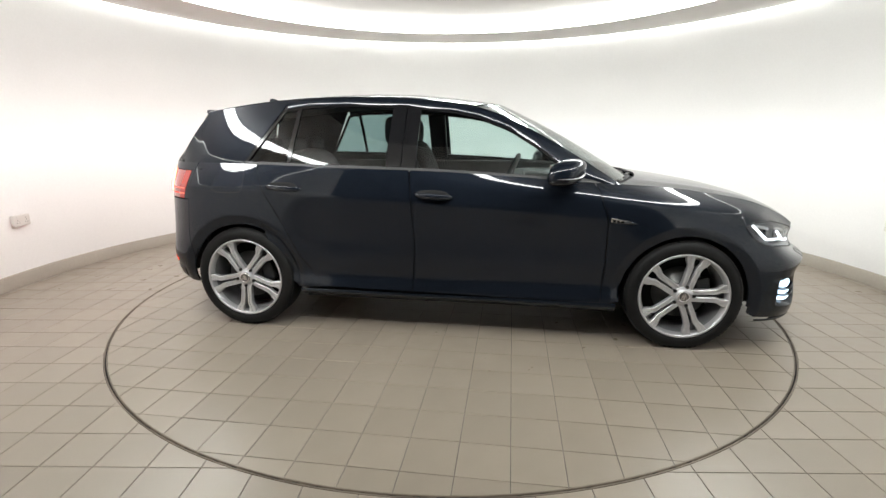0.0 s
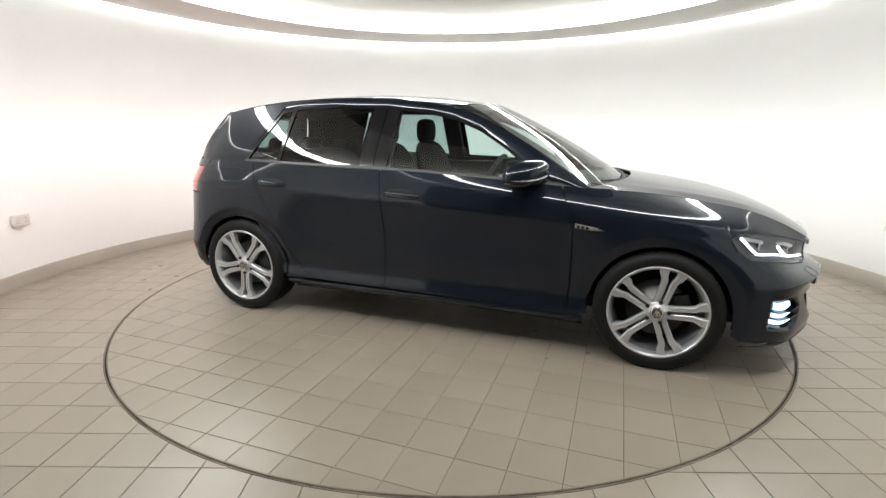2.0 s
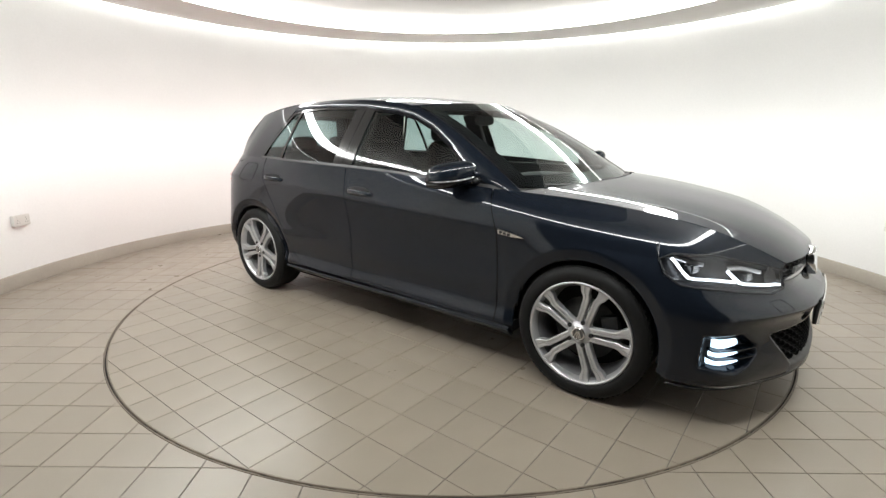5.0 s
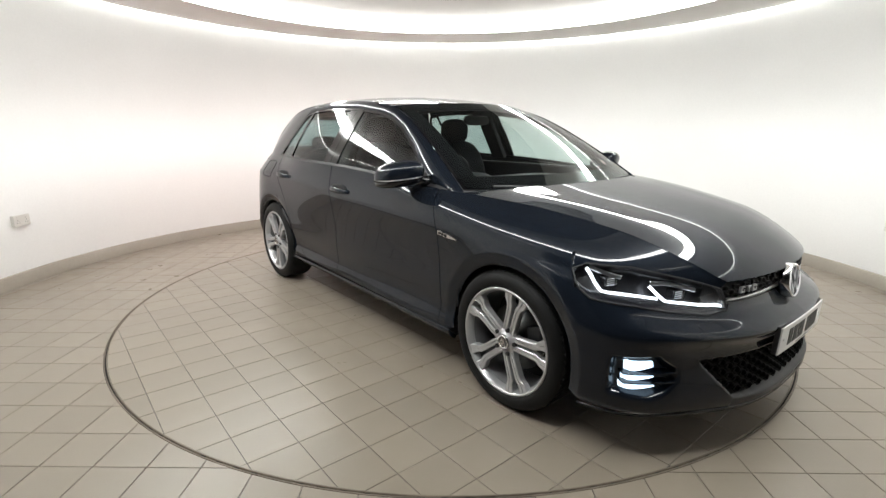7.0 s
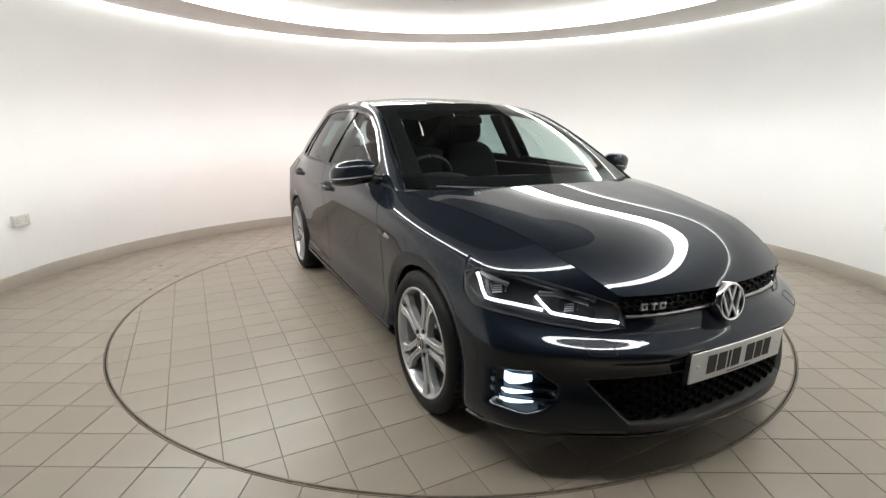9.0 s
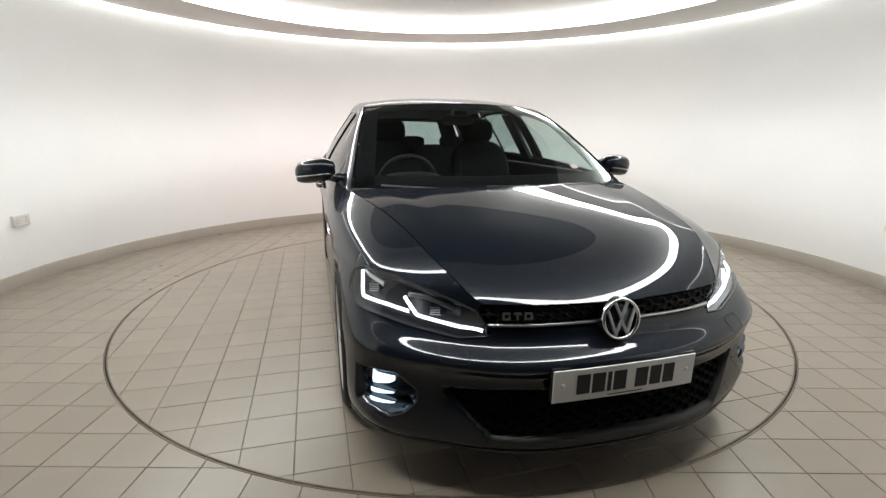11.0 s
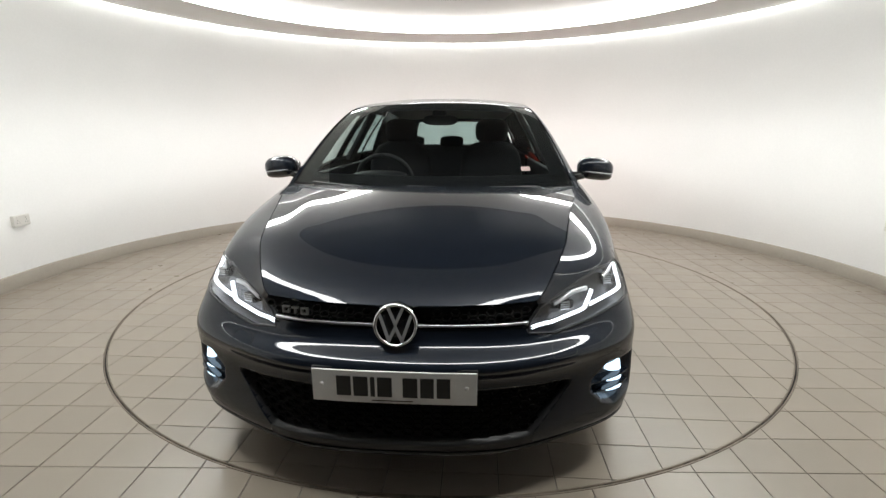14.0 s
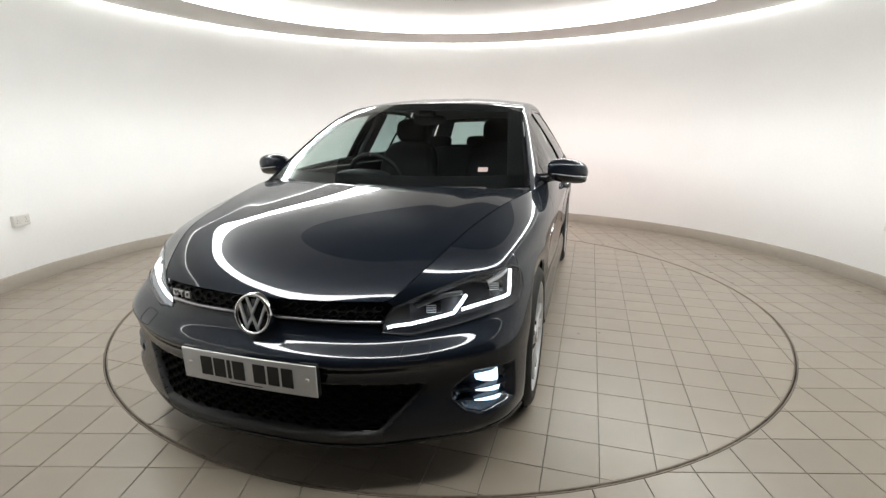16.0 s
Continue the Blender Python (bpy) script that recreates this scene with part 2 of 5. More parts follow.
# ---- the car: surfaces drawn through feature lines ----
def spline(t, p):
    """A natural cubic through p (n x d) at the knots t, as a function."""
    t, p = np.asarray(t, float), np.asarray(p, float)
    n = len(t)
    h = np.diff(t)
    a = np.zeros((n, n))
    r = np.zeros((n,) + p.shape[1:])
    a[0, 0] = a[-1, -1] = 1
    for i in range(1, n - 1):
        a[i, i - 1], a[i, i], a[i, i + 1] = h[i - 1], 2 * (h[i - 1] + h[i]), h[i]
        r[i] = 6 * ((p[i + 1] - p[i]) / h[i] - (p[i] - p[i - 1]) / h[i - 1])
    m = np.linalg.solve(a, r.reshape(n, -1)).reshape(r.shape)

    def at(x):
        x = np.atleast_1d(np.asarray(x, float))
        i = np.clip(np.searchsorted(t, x) - 1, 0, n - 2)
        hh = h[i].reshape(-1, *([1] * (p.ndim - 1)))
        u = (t[i + 1] - x).reshape(hh.shape)
        w = (x - t[i]).reshape(hh.shape)
        return m[i] * u ** 3 / (6 * hh) + m[i + 1] * w ** 3 / (6 * hh) + (p[i] / hh - m[i] * hh / 6) * u + (p[i + 1] / hh - m[i + 1] * hh / 6) * w

    return at


# stations along the plan, from the middle of the nose round the side to the middle of the tail
PLAN_X = [2.16, 2.125, 2.02, 1.85, 1.62, 1.31, 0.87, 0.0, -0.9, -1.31, -1.63, -1.83, -1.98, -2.04]
PLAN_Y = [0.0, 0.35, 0.60, 0.795, 0.865, 0.888, 0.890, 0.893, 0.888, 0.882, 0.850, 0.71, 0.43, 0.0]
STATION = [0.0]
for i in range(1, 14):
    STATION.append(STATION[-1] + math.hypot(PLAN_X[i] - PLAN_X[i - 1], PLAN_Y[i] - PLAN_Y[i - 1]))
# each line: x of the first four stations, then y and z at all stations, from the lower edge up to the bonnet edge and belt
LOWER_EDGE = ((2.1, 2.065, 1.955, 1.82),
              (0, 0.35, 0.58, 0.775, 0.845, 0.835, 0.825, 0.825, 0.825, 0.825, 0.82, 0.71, 0.44, 0),
              (0.15, 0.152, 0.158, 0.168, 0.175, 0.185, 0.2, 0.215, 0.225, 0.23, 0.24, 0.27, 0.29, 0.3))
LIP_LINE = ((2.146, 2.112, 2.000, 1.850),
            (0, 0.35, 0.6, 0.8, 0.868, 0.868, 0.868, 0.868, 0.866, 0.866, 0.85, 0.735, 0.45, 0),
            (0.19, 0.192, 0.2, 0.212, 0.225, 0.24, 0.248, 0.26, 0.268, 0.275, 0.285, 0.31, 0.33, 0.33))
TUCK_LINE = ((2.154, 2.120, 2.008, 1.85),
             (0, 0.35, 0.605, 0.816, 0.874, 0.872, 0.856, 0.858, 0.856, 0.872, 0.868, 0.770, 0.45, 0),
             (0.3, 0.3, 0.305, 0.32, 0.33, 0.34, 0.34, 0.345, 0.35, 0.36, 0.37, 0.4, 0.41, 0.41))
UNDERCUT_LINE = ((2.14, 2.106, 1.998, 1.846),
                 (0, 0.35, 0.605, 0.815, 0.874, 0.884, 0.864, 0.867, 0.866, 0.884, 0.874, 0.775, 0.44, 0),
                 (0.432, 0.432, 0.436, 0.445, 0.445, 0.45, 0.445, 0.445, 0.45, 0.46, 0.47, 0.48, 0.49, 0.49))
BUMPER_EDGE = ((2.17, 2.136, 2.026, 1.85),
               (0, 0.35, 0.605, 0.814, 0.874, 0.892, 0.868, 0.870, 0.868, 0.890, 0.872, 0.755, 0.43, 0),
               (0.492, 0.492, 0.498, 0.51, 0.525, 0.545, 0.545, 0.545, 0.55, 0.56, 0.57, 0.58, 0.59, 0.59))
FLANK_LINE = ((2.100, 2.066, 1.968, 1.812),
              (0, 0.35, 0.585, 0.782, 0.85, 0.886, 0.876, 0.878, 0.876, 0.884, 0.862, 0.735, 0.43, 0),
              (0.548, 0.547, 0.552, 0.586, 0.63, 0.66, 0.66, 0.685, 0.7, 0.71, 0.72, 0.73, 0.74, 0.74))
CREASE_LINE = ((2.074, 2.042, 1.935, 1.782),
               (0, 0.35, 0.56, 0.745, 0.812, 0.866, 0.887, 0.896, 0.893, 0.882, 0.846, 0.715, 0.43, 0),
               (0.61, 0.606, 0.622, 0.66, 0.7, 0.735, 0.755, 0.815, 0.862, 0.88, 0.88, 0.88, 0.88, 0.88))
SHOULDER_LINE = ((2.084, 2.052, 1.935, 1.772),
                 (0, 0.37, 0.540, 0.688, 0.748, 0.815, 0.864, 0.868, 0.86, 0.83, 0.78, 0.66, 0.42, 0),
                 (0.648, 0.637, 0.682, 0.736, 0.784, 0.831, 0.868, 0.92, 0.955, 0.965, 0.96, 0.96, 0.96, 0.96))
UPPER_EDGE = ((2.08, 2.045, 1.935, 1.77),
              (0, 0.395, 0.504, 0.574, 0.610, 0.682, 0.792, 0.848, 0.844, 0.782, 0.728, 0.62, 0.4, 0),
              (0.679, 0.664, 0.728, 0.802, 0.842, 0.893, 0.932, 0.988, 1.012, 1.02, 1.02, 1.02, 1.02, 1.02))
LINES = [LOWER_EDGE, LIP_LINE, TUCK_LINE, UNDERCUT_LINE, BUMPER_EDGE, FLANK_LINE, CREASE_LINE, SHOULDER_LINE, UPPER_EDGE]


CREASE = 6


def flatten_shoulder():
    """Between the crease and the belt the flank is almost flat."""
    (xa, ya, za), (xm, ym, zm), (xb, yb, zb) = LINES[CREASE:CREASE + 3]
    ym = list(ym)
    for i in range(7, 11):
        f = (zm[i] - za[i]) / (zb[i] - za[i])
        ym[i] = ya[i] + (yb[i] - ya[i]) * f + 0.0035
    LINES[CREASE + 1] = (xm, tuple(ym), zm)


flatten_shoulder()


def body_table(ns=560, nt=220):
    curves = []
    for xs, ys, zs in LINES:
        pts = np.array([[xs[i] if i < 4 else PLAN_X[i], ys[i], zs[i]] for i in range(14)])
        curves.append(spline(STATION, pts))
    s = np.linspace(0, STATION[-1], ns)
    net = np.stack([c(s) for c in curves], 0)             # lines x stations x 3
    chord = [0.0]
    for k in range(1, len(LINES)):
        chord.append(chord[-1] + float(np.linalg.norm(net[k] - net[k - 1], axis=1).mean()))
    t = np.linspace(0, chord[-1], nt)
    # the flank breaks sharply at the crease line
    k = CREASE
    low, high = spline(chord[:k + 1], net[:k + 1]), spline(chord[k:], net[k:])
    return s, np.concatenate([low(t[t <= chord[k]]), high(t[t > chord[k]])])   # nt x ns x 3


BODY_S, BODY = body_table()


def body(s, z):
    """The skin of the right half at the station s and the height z."""
    s, z = np.broadcast_arrays(np.atleast_1d(s).astype(float), np.atleast_1d(z).astype(float))
    out = np.empty(s.shape + (3,))
    step = BODY_S[1] - BODY_S[0]
    for i in np.ndindex(s.shape):
        a = min(max(s[i] / step, 0.0), len(BODY_S) - 1.001)
        j = int(a)
        col = BODY[:, j] * (1 - (a - j)) + BODY[:, j + 1] * (a - j)
        zz = np.maximum.accumulate(col[:, 2])
        out[i] = (np.interp(z[i], zz, col[:, 0]), np.interp(z[i], zz, col[:, 1]), min(max(z[i], zz[0]), zz[-1]))
    return out


def sx(x):
    return float(np.interp(-x, [-v for v in PLAN_X[3:]], STATION[3:]))


def sy(y):
    return float(np.interp(y, PLAN_Y[:4], STATION[:4]))


MID = np.stack([BODY[110, :, 0], BODY[110, :, 1]], 1)


def at_x(x, z):
    """(s, z) of the side at x, by the real skin."""
    j = int(np.argmin(np.abs(MID[:, 0] - x) + (MID[:, 1] < 0.7) * 9))
    lo, hi = max(j - 40, 0), min(j + 40, len(BODY_S) - 1)
    xs = np.array([body(BODY_S[k], z)[0][0] for k in range(lo, hi)])
    return (float(np.interp(-x, -xs, BODY_S[lo:hi])), z)


def at_y(y, z):
    """(s, z) of the nose at y, by the real skin."""
    ks = np.arange(0, 150)
    ys = np.array([body(BODY_S[k], z)[0][1] for k in ks])
    return (float(np.interp(y, ys, BODY_S[ks])), z)


def resample(path, n):
    """A path of points, evenly spaced by length."""
    p = np.asarray(path, float)
    d = np.concatenate([[0], np.cumsum(np.linalg.norm(np.diff(p, axis=0), axis=1))])
    q = np.linspace(0, d[-1], n)
    return np.stack([np.interp(q, d, p[:, k]) for k in range(p.shape[1])], 1)


def smooth_path(path, n):
    p = np.asarray(path, float)
    d = np.concatenate([[0], np.cumsum(np.linalg.norm(np.diff(p, axis=0), axis=1))])
    return spline(d, p)(np.linspace(0, d[-1], n))


def sheet(name, grid, mat, parent, label="", flange=0.014, thick=0.0, mirror=False, close=False):
    """A panel over a grid of points (rows x columns x 3), its rim turned inwards so that gaps have depth."""
    g = np.array(grid, float)
    if mirror:
        g = g.copy()
        g[..., 1] *= -1
        g = g[:, ::-1]
    r, c = g.shape[:2]
    verts = [tuple(v) for v in g.reshape(-1, 3)]
    faces = [(i * c + j, i * c + j + 1, (i + 1) * c + j + 1, (i + 1) * c + j) for i in range(r - 1) for j in range(c - 1)]
    if flange:
        du, dv = np.gradient(g, axis=1), np.gradient(g, axis=0)
        nrm = np.cross(du, dv)
        nrm /= np.linalg.norm(nrm, axis=2, keepdims=True) + 1e-12
        ring = [(0, j) for j in range(c)] + [(i, c - 1) for i in range(1, r)] + [(r - 1, j) for j in range(c - 2, -1, -1)] + [(i, 0) for i in range(r - 2, 0, -1)]
        base = len(verts)
        verts += [tuple(g[i, j]) for i, j in ring] + [tuple(g[i, j] - nrm[i, j] * flange) for i, j in ring]
        k = len(ring)
        for q in range(k):
            w = (q + 1) % k
            faces.append((base + w, base + q, base + k + q, base + k + w))
    ob = mesh_object(name, verts, faces, mat, True, parent, label)
    return ob


def both(name, grid, mat, parent, label="", flange=0.014):
    """The panel on the right and its mirror image on the left. Grids run forwards along the row and upwards, seen from the right."""
    a = sheet(name, flip_right(grid), mat, parent, label, flange)
    b = sheet(name, left_of(grid), mat, parent, label, flange)
    return a, b


def flip_right(grid):
    g = np.array(grid, float)
    g[..., 1] *= -1
    return g


def left_of(grid):
    return np.array(grid, float)[:, ::-1]


def patch(bottom, top, n, m, rise=None):
    """A grid of skin points ruled between two paths of (s, z)."""
    a, b = resample(bottom, n), resample(top, n)
    f = np.linspace(0, 1, m).reshape(-1, 1, 1)
    sz = a[None] * (1 - f) + b[None] * f
    return body(sz[..., 0], sz[..., 1])


def skin_top(x):
    """The height of the upper edge of the skin at x."""
    return float(np.interp(-x, [-v for v in PLAN_X[3:]], LINES[-1][2][3:]))


def top_path(x0, x1, n=14, drop=0.0):
    out = []
    for x in np.linspace(x0, x1, n):
        s, _ = at_x(x, 0.8)
        j = int(np.argmin(np.abs(BODY_S - s)))
        out.append((s, BODY[-1, j, 2] - drop))
    return out


def arch(cx, r, a0, a1, n=30, cz=0.318):
    return [at_x(cx + r * math.cos(math.radians(a)), cz + r * math.sin(math.radians(a))) for a in np.linspace(a0, a1, n)]


def tube(bm, pts, r, n=8):
    """A round bar along points."""
    pts = [Vector(p) for p in pts]
    rings = []
    for i, p in enumerate(pts):
        d = (pts[min(i + 1, len(pts) - 1)] - pts[max(i - 1, 0)]).normalized()
        u = d.cross(Vector((0, 0, 1)) if abs(d.z) < 0.9 else Vector((1, 0, 0))).normalized()
        w = d.cross(u)
        rings.append([bm.verts.new(p + r * (math.cos(2 * math.pi * k / n) * u + math.sin(2 * math.pi * k / n) * w)) for k in range(n)])
    for a, b in zip(rings, rings[1:]):
        for k in range(n):
            bm.faces.new((a[k], a[(k + 1) % n], b[(k + 1) % n], b[k]))
    bm.faces.new(rings[0][::-1])
    bm.faces.new(rings[-1])


def blob(bm, cx, cy, cz, hx, hy, hz, power=2.6, n=20, m=12, shape=None):
    """A rounded, boxy lump."""
    def sp(v):
        return math.copysign(abs(v) ** (2 / power), v)
    rows = []
    for i in range(m + 1):
        b = -math.pi / 2 + math.pi * i / m
        row = []
        for j in range(n):
            a = 2 * math.pi * j / n
            p = (sp(math.cos(b)) * sp(math.cos(a)), sp(math.cos(b)) * sp(math.sin(a)), sp(math.sin(b)))
            q = Vector((cx + hx * p[0], cy + hy * p[1], cz + hz * p[2]))
            row.append(bm.verts.new(shape(q, p) if shape else q))
        rows.append(row)
    for a, b in zip(rows, rows[1:]):
        for j in range(n):
            bm.faces.new((a[j], a[(j + 1) % n], b[(j + 1) % n], b[j]))
    bmesh.ops.remove_doubles(bm, verts=bm.verts, dist=1e-5)


# upper lines of the cabin: roof rail and windscreen pillar, window top
RAIL = spline([0, 1, 2, 3, 4, 5, 6, 7, 8, 9, 10],
              [(0.955, 0.772, 0.915), (0.80, 0.742, 1.015), (0.62, 0.705, 1.125), (0.44, 0.668, 1.225), (0.27, 0.632, 1.305), (0.09, 0.602, 1.362),
               (-0.22, 0.580, 1.405), (-0.62, 0.572, 1.420), (-1.05, 0.565, 1.408), (-1.42, 0.535, 1.372), (-1.67, 0.490, 1.335)])


def rail_at(x):
    q = np.linspace(0, 10, 400)
    p = RAIL(q)
    return np.array([np.interp(-x, -p[:, 0], p[:, 1]), np.interp(-x, -p[:, 0], p[:, 2])])


def belt_at(x):
    s, _ = at_x(x, 0.8)
    j = int(np.argmin(np.abs(BODY_S - s)))
    return BODY[-1, j, 1], BODY[-1, j, 2]


BELT_X = np.linspace(-1.85, 0.97, 60)
BELT = np.array([belt_at(x) for x in BELT_X])


def house(x, z, inset=0.0):
    """The side of the cabin at x and z: from the belt up to the roof rail, leaning in."""
    yb, zb = np.interp(x, BELT_X, BELT[:, 0]), np.interp(x, BELT_X, BELT[:, 1])
    yr, zr = rail_at(x)
    q = min(max((z - zb) / max(zr - zb, 1e-3), -0.3), 1.1)
    y = (yb - 0.006) + (yr - yb + 0.006) * (q if q < 0 else q ** 1.16)
    return (x, y - inset, z)


def house_patch(bottom, top, n, m, inset=0.0):
    a, b = resample(bottom, n), resample(top, n)
    return np.array([[house(*(a[j] * (1 - f) + b[j] * f), inset) for j in range(n)] for f in np.linspace(0, 1, m)])


def screen_patch(rows, cols, inset=0.0, q0=0.35, q1=4.95, edge=1.0):
    """The windscreen between the pillars, bowed forwards."""
    out = []
    for q in np.linspace(q0, q1, rows):
        px, py, pz = RAIL(q)[0]
        f = (q - 0.35) / 4.6
        cx, cz = 1.095 + (0.250 - 1.095) * f, 0.935 + (1.397 - 0.935) * f + 0.022 * math.sin(math.pi * f)
        row = []
        for u in np.linspace(-edge, edge, cols):
            w = abs(u) ** 2.2
            row.append((cx + (px - cx) * w - inset, u * py, cz + (pz - cz) * w - inset * 0.8))
        out.append(row)
    return np.array(out)


def roof_patch(rows, cols, q0=5.03, q1=10.0):
    out = []
    for q in np.linspace(q0, q1, rows):
        px, py, pz = RAIL(q)[0]
        f = (q - 5.0) / 5.0
        cx = 0.245 + (-1.82 - 0.245) * f ** 1.04
        cz = pz + 0.026 + 0.012 * math.sin(math.pi * min(f * 1.3, 1))
        row = []
        for u in np.linspace(-1, 1, cols):
            w = abs(u) ** 2.4
            row.append((cx + (px - cx) * w, u * py, cz + (pz - cz) * w))
        out.append(row)
    return np.array(out)


EDGE_S0, EDGE_S1 = at_x(0.93, 0.8)[0], at_y(0.447, 0.68)[0]


def hood_edge(f):
    """The bonnet's outer edge, 3 mm inside the wing: f = 0 at the scuttle, 1 at the grille."""
    a = (EDGE_S0 + (EDGE_S1 - EDGE_S0) * f) / (BODY_S[1] - BODY_S[0])
    j = int(a)
    p = BODY[-1, j] * (1 - (a - j)) + BODY[-1, j + 1] * (a - j)
    return p[0], p[1] - 0.004, p[2] + 0.001


def hood_patch(rows, cols):
    out = []
    for f in np.linspace(0, 1, rows):
        ex, ey, ez = hood_edge(f)
        cx = 1.14 + (2.088 - 1.14) * f
        cz = 0.950 - 0.142 * f - 0.129 * f ** 4.6
        row = []
        for u in np.linspace(-1, 1, cols):
            w = abs(u) ** 2.3
            ridge = 0.003 * math.exp(-((abs(u) - 0.80) / 0.10) ** 2) * math.sin(math.pi * min(f * 1.1 + 0.1, 1))
            row.append((cx + (ex - cx) * w, u * ey, cz + (ez - cz) * abs(u) ** 2.9 + ridge))
        out.append(row)
    return np.array(out)


# ---- the car: wheels ----
def build_wheel(car, x, side, phase):
    """An alloy wheel with five pairs of spokes. side: -1 right, 1 left."""
    w = new("wheel")
    w.parent = car
    w.location = (x, 0.0, 0.316)
    o = side * 0.872
    d = -side

    def ring(name, prof, mat, n=72, label=""):
        v, f = turned([(r, o + d * h) for r, h in prof], n, axis="y")
        if side < 0:
            f = [q[::-1] for q in f]
        return mesh_object(name, v, f, mat, True, w, label)

    ring("tyre", [(0.240, 0.016), (0.247, 0.004), (0.262, -0.004), (0.285, -0.003), (0.303, 0.006), (0.312, 0.018), (0.316, 0.035), (0.316, 0.10),
                  (0.316, 0.175), (0.310, 0.20), (0.285, 0.222), (0.24, 0.21)], RUBBER, 96, "low-profile black tyre with a worn tread")
    bm = bmesh.new()
    for k in range(72):
        a = 2 * math.pi * k / 72
        m = Matrix.Translation((0, o, 0)) @ Matrix.Rotation(-a, 4, "Y") @ Matrix.Translation((0.3155, d * 0.045, 0)) @ Matrix.Rotation(0.4, 4, "X")
        box(bm, -0.003, 0.0022, -0.024, 0.024, -0.0105, 0.0065, 0, m)
    part("tread", bm, RUBBER, w)
    ring("rim", [(0.246, 0.014), (0.246, 0.004), (0.240, 0.000), (0.234, 0.004), (0.230, 0.016), (0.224, 0.026), (0.222, 0.040)], ALLOY, 96, "bright silver alloy rim")
    ring("rim_barrel", [(0.222, 0.039), (0.214, 0.06), (0.208, 0.12), (0.212, 0.19)], BARREL, 72, "inner barrel of the rim, shade painted into its grey")
    ring("brake_disc", [(0.150, 0.105), (0.150, 0.098), (0.07, 0.098), (0.065, 0.08), (0.0, 0.08)], DISC, 48, "dull grey steel brake disc")
    ring("inner_shade", [(0.212, 0.19), (0.0, 0.19)], SHADE, 32)
    bm = bmesh.new()
    box(bm, 0.085, 0.165, -0.022, 0.03, -0.06, 0.06, 0.012, Matrix.Translation((0, o + d * 0.09, 0)) @ Matrix.Rotation(-0.25, 4, "Y"))
    part("brake_caliper", bm, TRIM, w)
    for k in range(5):
        bm = bmesh.new()
        a = math.radians(phase + 72 * k) if side < 0 else math.pi - math.radians(phase + 72 * k)
        m = Matrix.Translation((0, o, 0)) @ Matrix.Rotation(-a, 4, "Y")
        for e in (-1, 1):
            # one arm: from the hub out to the rim, with a groove down its middle and a wide foot
            st = [(0.040, 0.0195, 0.028, 0.020), (0.075, 0.0200, 0.028, 0.014), (0.120, 0.0212, 0.028, 0.013), (0.166, 0.0232, 0.030, 0.012), (0.180, 0.0268, 0.034, 0.012),
                  (0.194, 0.0365, 0.038, 0.011), (0.216, 0.0420, 0.044, 0.009), (0.237, 0.0450, 0.052, 0.005)]
            rows = []
            for r, c, wd, dep in st:
                h = wd / 2
                prof = [(c * e - h, dep + 0.030), (c * e - h, dep + 0.003), (c * e - h + 0.003, dep), (c * e - 0.0032, dep), (c * e - 0.0022, dep + 0.004), (c * e + 0.0022, dep + 0.004),
                        (c * e + 0.0032, dep), (c * e + h - 0.003, dep), (c * e + h, dep + 0.003), (c * e + h, dep + 0.030)]
                rows.append([bm.verts.new(m @ Vector((r, d * y, z))) for z, y in prof])
            for p, q in zip(rows, rows[1:]):
                for j in range(len(p) - 1):
                    bm.faces.new((p[j], p[j + 1], q[j + 1], q[j]))
        bmesh.ops.recalc_face_normals(bm, faces=bm.faces)
        part("spoke", bm, ALLOY, w)
        bm = bmesh.new()
        bmesh.ops.create_cone(bm, cap_ends=True, segments=6, radius1=0.0105, radius2=0.0105, depth=0.012,
                              matrix=Matrix.Translation((0.056 * math.cos(a), o + d * 0.016, 0.056 * math.sin(a))) @ Matrix.Rotation(math.pi / 2, 4, "X"))
        part("wheel_bolt", bm, TRIM, w)
    ring("hub", [(0.062, 0.05), (0.060, 0.022), (0.048, 0.016), (0.034, 0.012), (0.033, 0.006)], ALLOY, 40)
    cap = ring("centre_cap", [(0.033, 0.008), (0.031, 0.003), (0.026, 0.002), (0.0, 0.001)], DISC, 32, "grey centre cap with a chrome ring")
    v, f = turned([(r, o + d * h) for r, h in [(0.031, 0.003), (0.029, 0.0), (0.025, 0.0), (0.024, 0.003)]], 32, axis="y")
    mesh_object("cap_ring", v, f if side > 0 else [q[::-1] for q in f], CHROME, True, cap)
    bm = bmesh.new()
    for u, t in ((-0.010, 0.35), (0.010, -0.35), (0.0, 0.35), (0.0, -0.35)):
        box(bm, -0.0022, 0.0022, -0.0015, 0.0015, -0.019, 0.019, 0, Matrix.Translation((u, o, 0)) @ Matrix.Rotation(t, 4, "Y"))
    part("cap_mark", bm, CHROME, cap)
    return w


def coons(bottom, top, left, right, n, m):
    """A grid of (s, z) filled between four border paths."""
    b, t = resample(bottom, n), resample(top, n)
    l, r = resample(left, m), resample(right, m)
    u = np.linspace(0, 1, n).reshape(1, -1, 1)
    v = np.linspace(0, 1, m).reshape(-1, 1, 1)
    c00, c10, c01, c11 = b[0], b[-1], t[0], t[-1]
    return (1 - v) * b[None] + v * t[None] + (1 - u) * l[:, None] + u * r[:, None] - ((1 - u) * (1 - v) * c00 + u * (1 - v) * c10 + (1 - u) * v * c01 + u * v * c11)


def skin(sz, inset=0.0):
    g = body(sz[..., 0], sz[..., 1])
    if inset:
        g = g - normals(g) * inset
    return g


